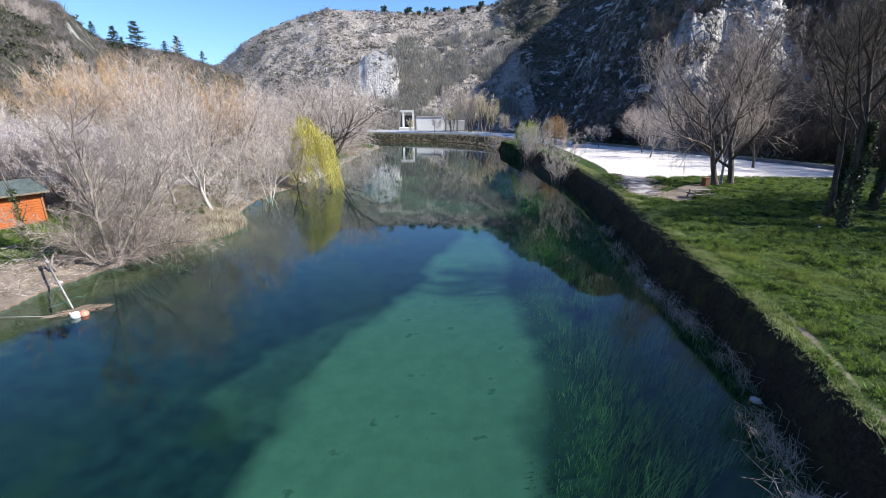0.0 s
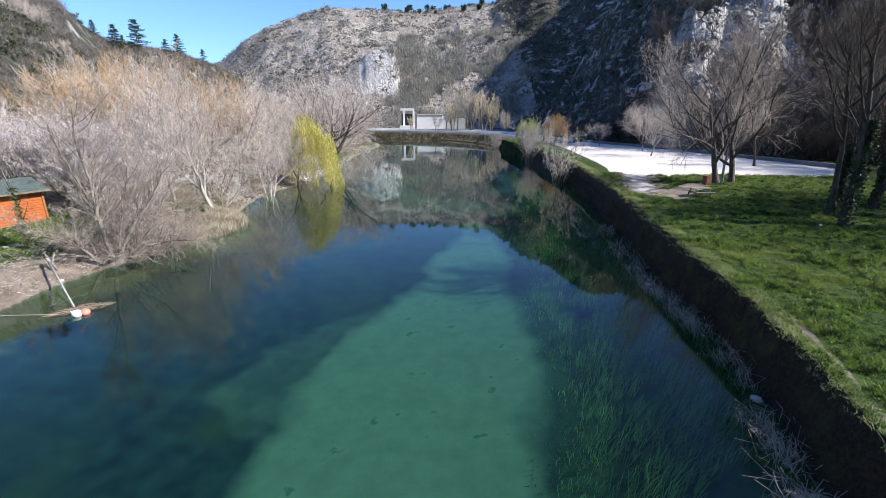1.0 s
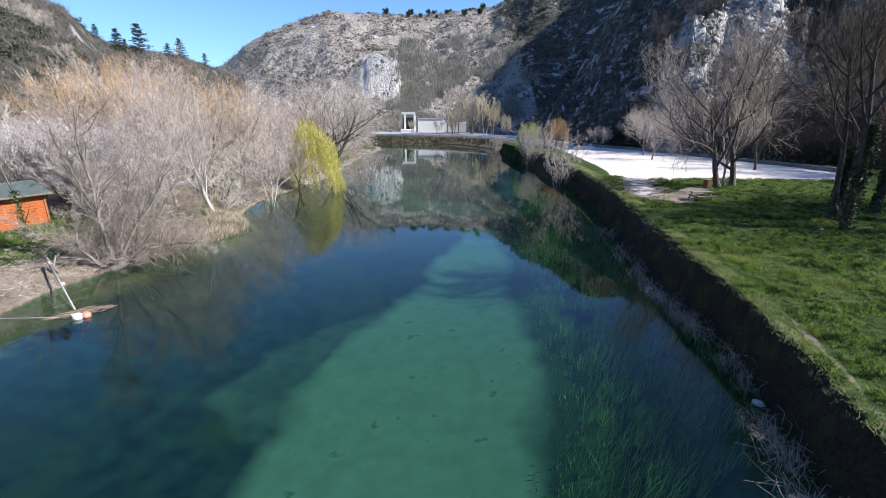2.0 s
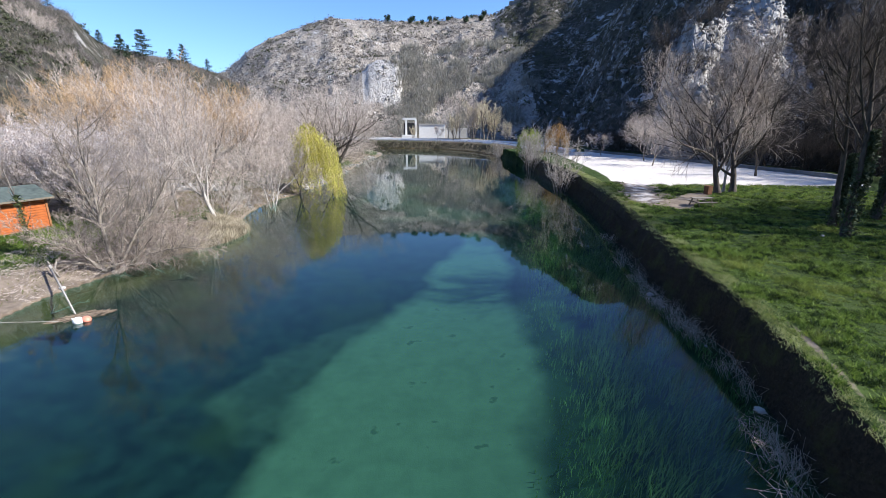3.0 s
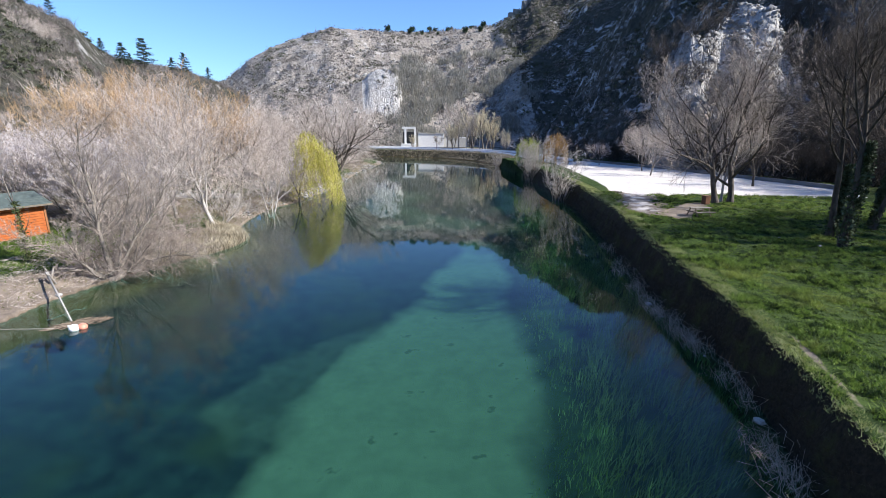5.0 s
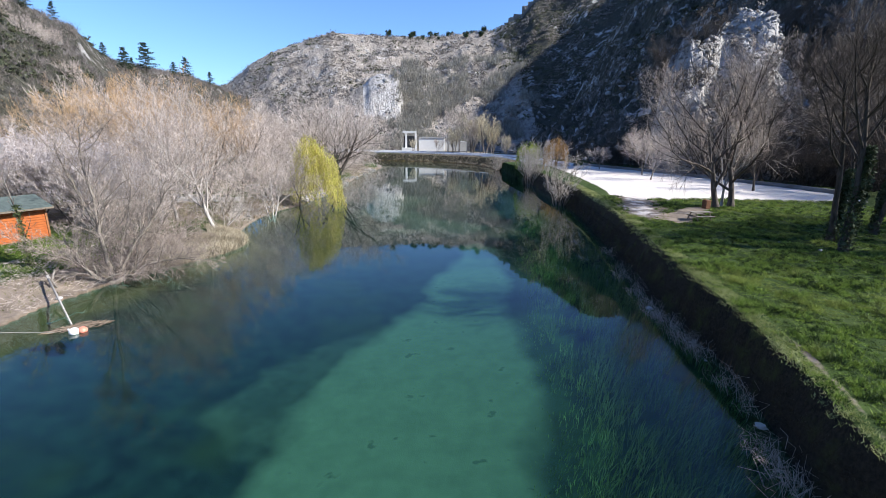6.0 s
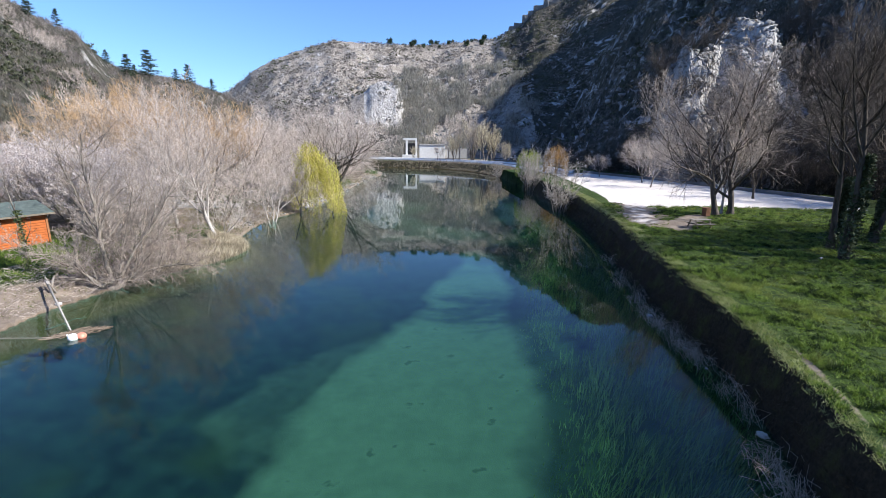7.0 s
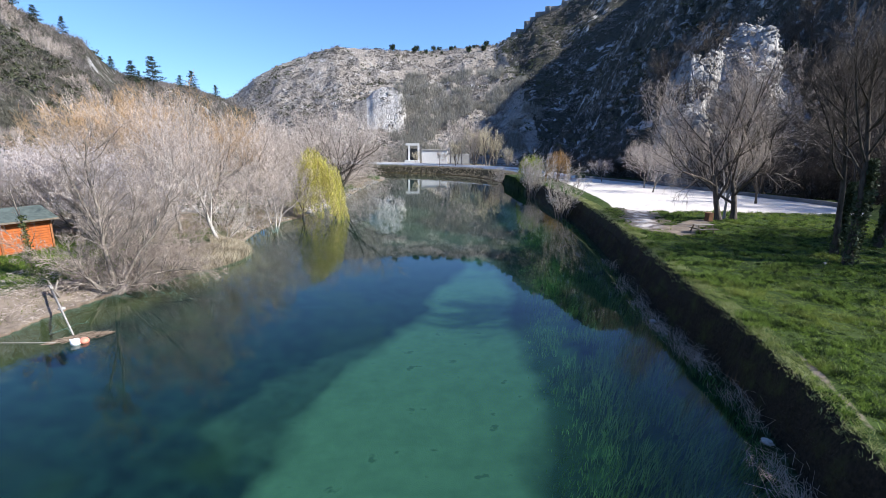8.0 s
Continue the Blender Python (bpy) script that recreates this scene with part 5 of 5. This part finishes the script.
# promenade on the far bank with kerbs
road_line = rounded([(-60, 184), (-17, 169), (3, 155), (17, 140), (21, 122), (23.5, 104), (24, 94)], 2)


def strip(line, half, z0, z1, shift=0.0):
    """A slab along a line."""
    v, f = [], []
    for k, (x, y) in enumerate(line):
        ax, ay = line[max(k - 1, 0)]
        bx, by = line[min(k + 1, len(line) - 1)]
        d = unit(np.array([by - ay, ax - bx], float))
        for s, z in ((-half, z0), (-half, z1), (half, z1), (half, z0)):
            v.append((x + d[0] * (s + shift), y + d[1] * (s + shift), z))
    for k in range(len(line) - 1):
        for j in range(4):
            f.append((4 * k + j, 4 * k + (j + 1) % 4, 4 * k + 4 + (j + 1) % 4, 4 * k + 4 + j))
    return np.array(v), np.array(f)


ROAD = mat_plain("pale_asphalt", (.30, .27, .235), (.42, .385, .34), 1.5, .9)
tagged(new("road", mesh_np("road", *strip(road_line, 2.6, 1.7, 2.44), ROAD, shade=False)), "pale asphalt promenade along the far bank", "road", kind="structure")
for shift, name, top in ((2.8, "river_kerb", 2.75), (-2.8, "hill_kerb", 2.95)):
    tagged(new(name, mesh_np(name, *strip(road_line, .22, 1.6, top, shift), CONCRETE, shade=False)), "low white concrete kerb wall along the promenade", "kerb", kind="structure")

# pale building below the far hill
house = empty("building", (-6.5, 188, 2.2), "low white concrete building with an open portal frame", "building", turn=4)
house_wall = block("wall", (10.5, 6, 5.4), pose(1, 3, 2.7), CONCRETE, house, .05)
block("side_wall", (9.5, 5, 4.0), pose(11, 4, 2.0), CONCRETE_GREY, house, .05)
block("roof_slab", (11, 6.6, .35), pose(1, 3, 5.55), CONCRETE_GREY, house_wall, .04)
for x in (-9.5, -5.6):
    block("portal_post", (.8, .9, 7.2), pose(x, 0, 3.6), CONCRETE, house, .04)
block("portal_beam", (5.6, 1.0, .9), pose(-8.1, 0, 7.6), CONCRETE, house, .04)
block("back_wall", (5, .4, 6), pose(-8, 3, 3), DARK_GLASS, house, .02)
block("ramp", (6, 5, 1.6), pose(-8.2, -2, .6), CONCRETE, house, .05)

# ruined fortress on the skyline
fort = empty("fortress", (0, 0, 0), "ruined grey stone fortress walls on the mountain crest", "fortress")
for az, width, top, depth in ((7.6, 5, 101.5, 4), (8.3, 7, 103.8, 4), (9.05, 4.5, 109.5, 6), (9.7, 5, 112.5, 4), (10.6, 9, 116.2, 4), (11.35, 4, 119.5, 7), (12.3, 10, 119.6, 4), (13.2, 5, 123.0, 7), (14.3, 10, 123.8, 4)):
    rr = 398
    x, y = rr * math.sin(radians(az)), rr * math.cos(radians(az))
    low = at_ground(x, y) - 4
    up = top - low
    bm = bmesh.new()
    box(bm, (width, depth, up), Matrix(), .25)
    bmesh.ops.subdivide_edges(bm, edges=bm.edges[:], cuts=3, use_grid_fill=True)
    for v in bm.verts:
        v.co += Vector((noise.noise(v.co * .5 + Vector((az, 0, 0))), noise.noise(v.co * .5 + Vector((0, az, 0))), noise.noise(v.co * .7 + Vector((0, 0, az))))) * .55
    w = part("curtain_wall", bm, MASONRY, fort)
    w.matrix_basis = pose(x, y, low + up / 2, 0, 0, -az)

# stones and a scrap of plastic
for k, (x, y, s) in enumerate([(20.1, 23.2, .10), (19.6, 25.5, .06), (10.0, 20.4, .16), (9.95, 18.9, .07), (9.9, 16.9, .06), (9.8, 15.2, .06), (-17.2, 54.5, .3), (-17.4, 56, .25), (-17.6, 53.6, .2), (-18.9, 20.6, .15)]):
    bm = bmesh.new()
    bmesh.ops.create_icosphere(bm, subdivisions=2, radius=s)
    for v in bm.verts:
        v.co *= 1 + .3 * noise.noise(v.co * 6 / s * .3 + Vector((k, 0, 0)))
        v.co.z *= .6
    ob = part("stone", bm, STONE, None, "", True)
    ob.location = (x, y, max(at_ground(x, y), -.02) + s * .25)
    tagged(ob, "small pale limestone lying on the bank", "stone", "loose stones")
bm = bmesh.new()
bmesh.ops.create_icosphere(bm, subdivisions=3, radius=.15)
for v in bm.verts:
    v.co *= 1 + .55 * noise.noise(v.co * 11)
    v.co.z *= .35
scrap = part("plastic_bag", bm, ROPE)
scrap.location = (9.12, 11.2, .06)
tagged(scrap, "crumpled grey plastic bag caught at the waterline", "litter")

# rubble along the wooded shore
pts, r = scatter(9000, -24, -13, 42, 128, lambda x, y, z, zone, wet, dl, df, dr, r: (dl < 1.5) & (~wet | (dl < .3)) & (fbm(x, y, 5, 3, 74) > -.1), 73)
bm = bmesh.new()
bmesh.ops.create_icosphere(bm, subdivisions=1, radius=1)
v0, f0 = np.array([v.co[:] for v in bm.verts]), np.array([[v.index for v in f.verts] for f in bm.faces])
bm.free()
shape = v0[None] * r.uniform(.5, 1.3, (len(pts), len(v0), 1)) * np.array([1, 1, .6]) * (.09 + .22 * r.uniform(0, 1, (len(pts), 1, 1)) ** 3)
stuff("shore_stones", ((pts[:, None] + shape).reshape(-1, 3), (f0[None] + np.arange(len(pts))[:, None, None] * len(v0)).reshape(-1, 3)), ROCK, "grey rubble stones along the wooded shore", "stones")

# broken twigs strewn over the earthy bank
pts, r = scatter(14000, -27, -15, 14, 30, lambda x, y, z, zone, wet, dl, df, dr, r: ~wet & (dl < 6) & (fbm(x, y, 1.5, 2, 71) > -.3), 72)
twigs = []
for p in pts:
    a, n = r.uniform(0, 6.28), r.uniform(.08, .32)
    d = np.array([math.cos(a) * n, math.sin(a) * n, r.normal(.02, .06)])
    twigs.append(([p + [0, 0, .02], p + d * .5 + [0, 0, .05], p + d + [0, 0, .03]], [.007, .006, .003], 3))
stuff("brushwood", tubes(twigs), TWIG, "broken dry twigs strewn over the earthy bank", "twigs", True)

# tumbled drystone walls among the trees of the wooded bank
r = np.random.default_rng(131)
rough_stones = []
for k in range(6):
    bm = bmesh.new()
    box(bm, (.5, .34, .3), Matrix(), .05)
    for v in bm.verts:
        v.co += Vector(r.normal(0, .035, 3))
    me = bpy.data.meshes.new("stone")
    bm.to_mesh(me)
    bm.free()
    me.materials.append(STONE)
    rough_stones.append(me)
for ax, ay, bx, by in ((-27.5, 46, -22.5, 49.5), (-33, 43, -29, 45), (-25, 56, -20.5, 55)):
    wall = empty("drystone_wall", (ax, ay, at_ground(ax, ay)), "tumbled pale drystone wall among bare trees", "wall", "old drystone walls")
    n = math.hypot(bx - ax, by - ay)
    turn = math.degrees(math.atan2(by - ay, bx - ax))
    for row in range(4):
        for j in range(int(n / .5)):
            if row > 1 and r.uniform() < .25 * row:
                continue
            f = (j + .5 * (row % 2)) * .5 / n
            x, y = ax + (bx - ax) * f, ay + (by - ay) * f
            o = piece("stone", rough_stones[(j * 5 + row) % 6], wall)
            o.matrix_basis = pose(x - ax, y - ay, at_ground(x, y) - at_ground(ax, ay) + .12 + .27 * row, r.normal(0, 4), r.normal(0, 4), turn + r.normal(0, 6))
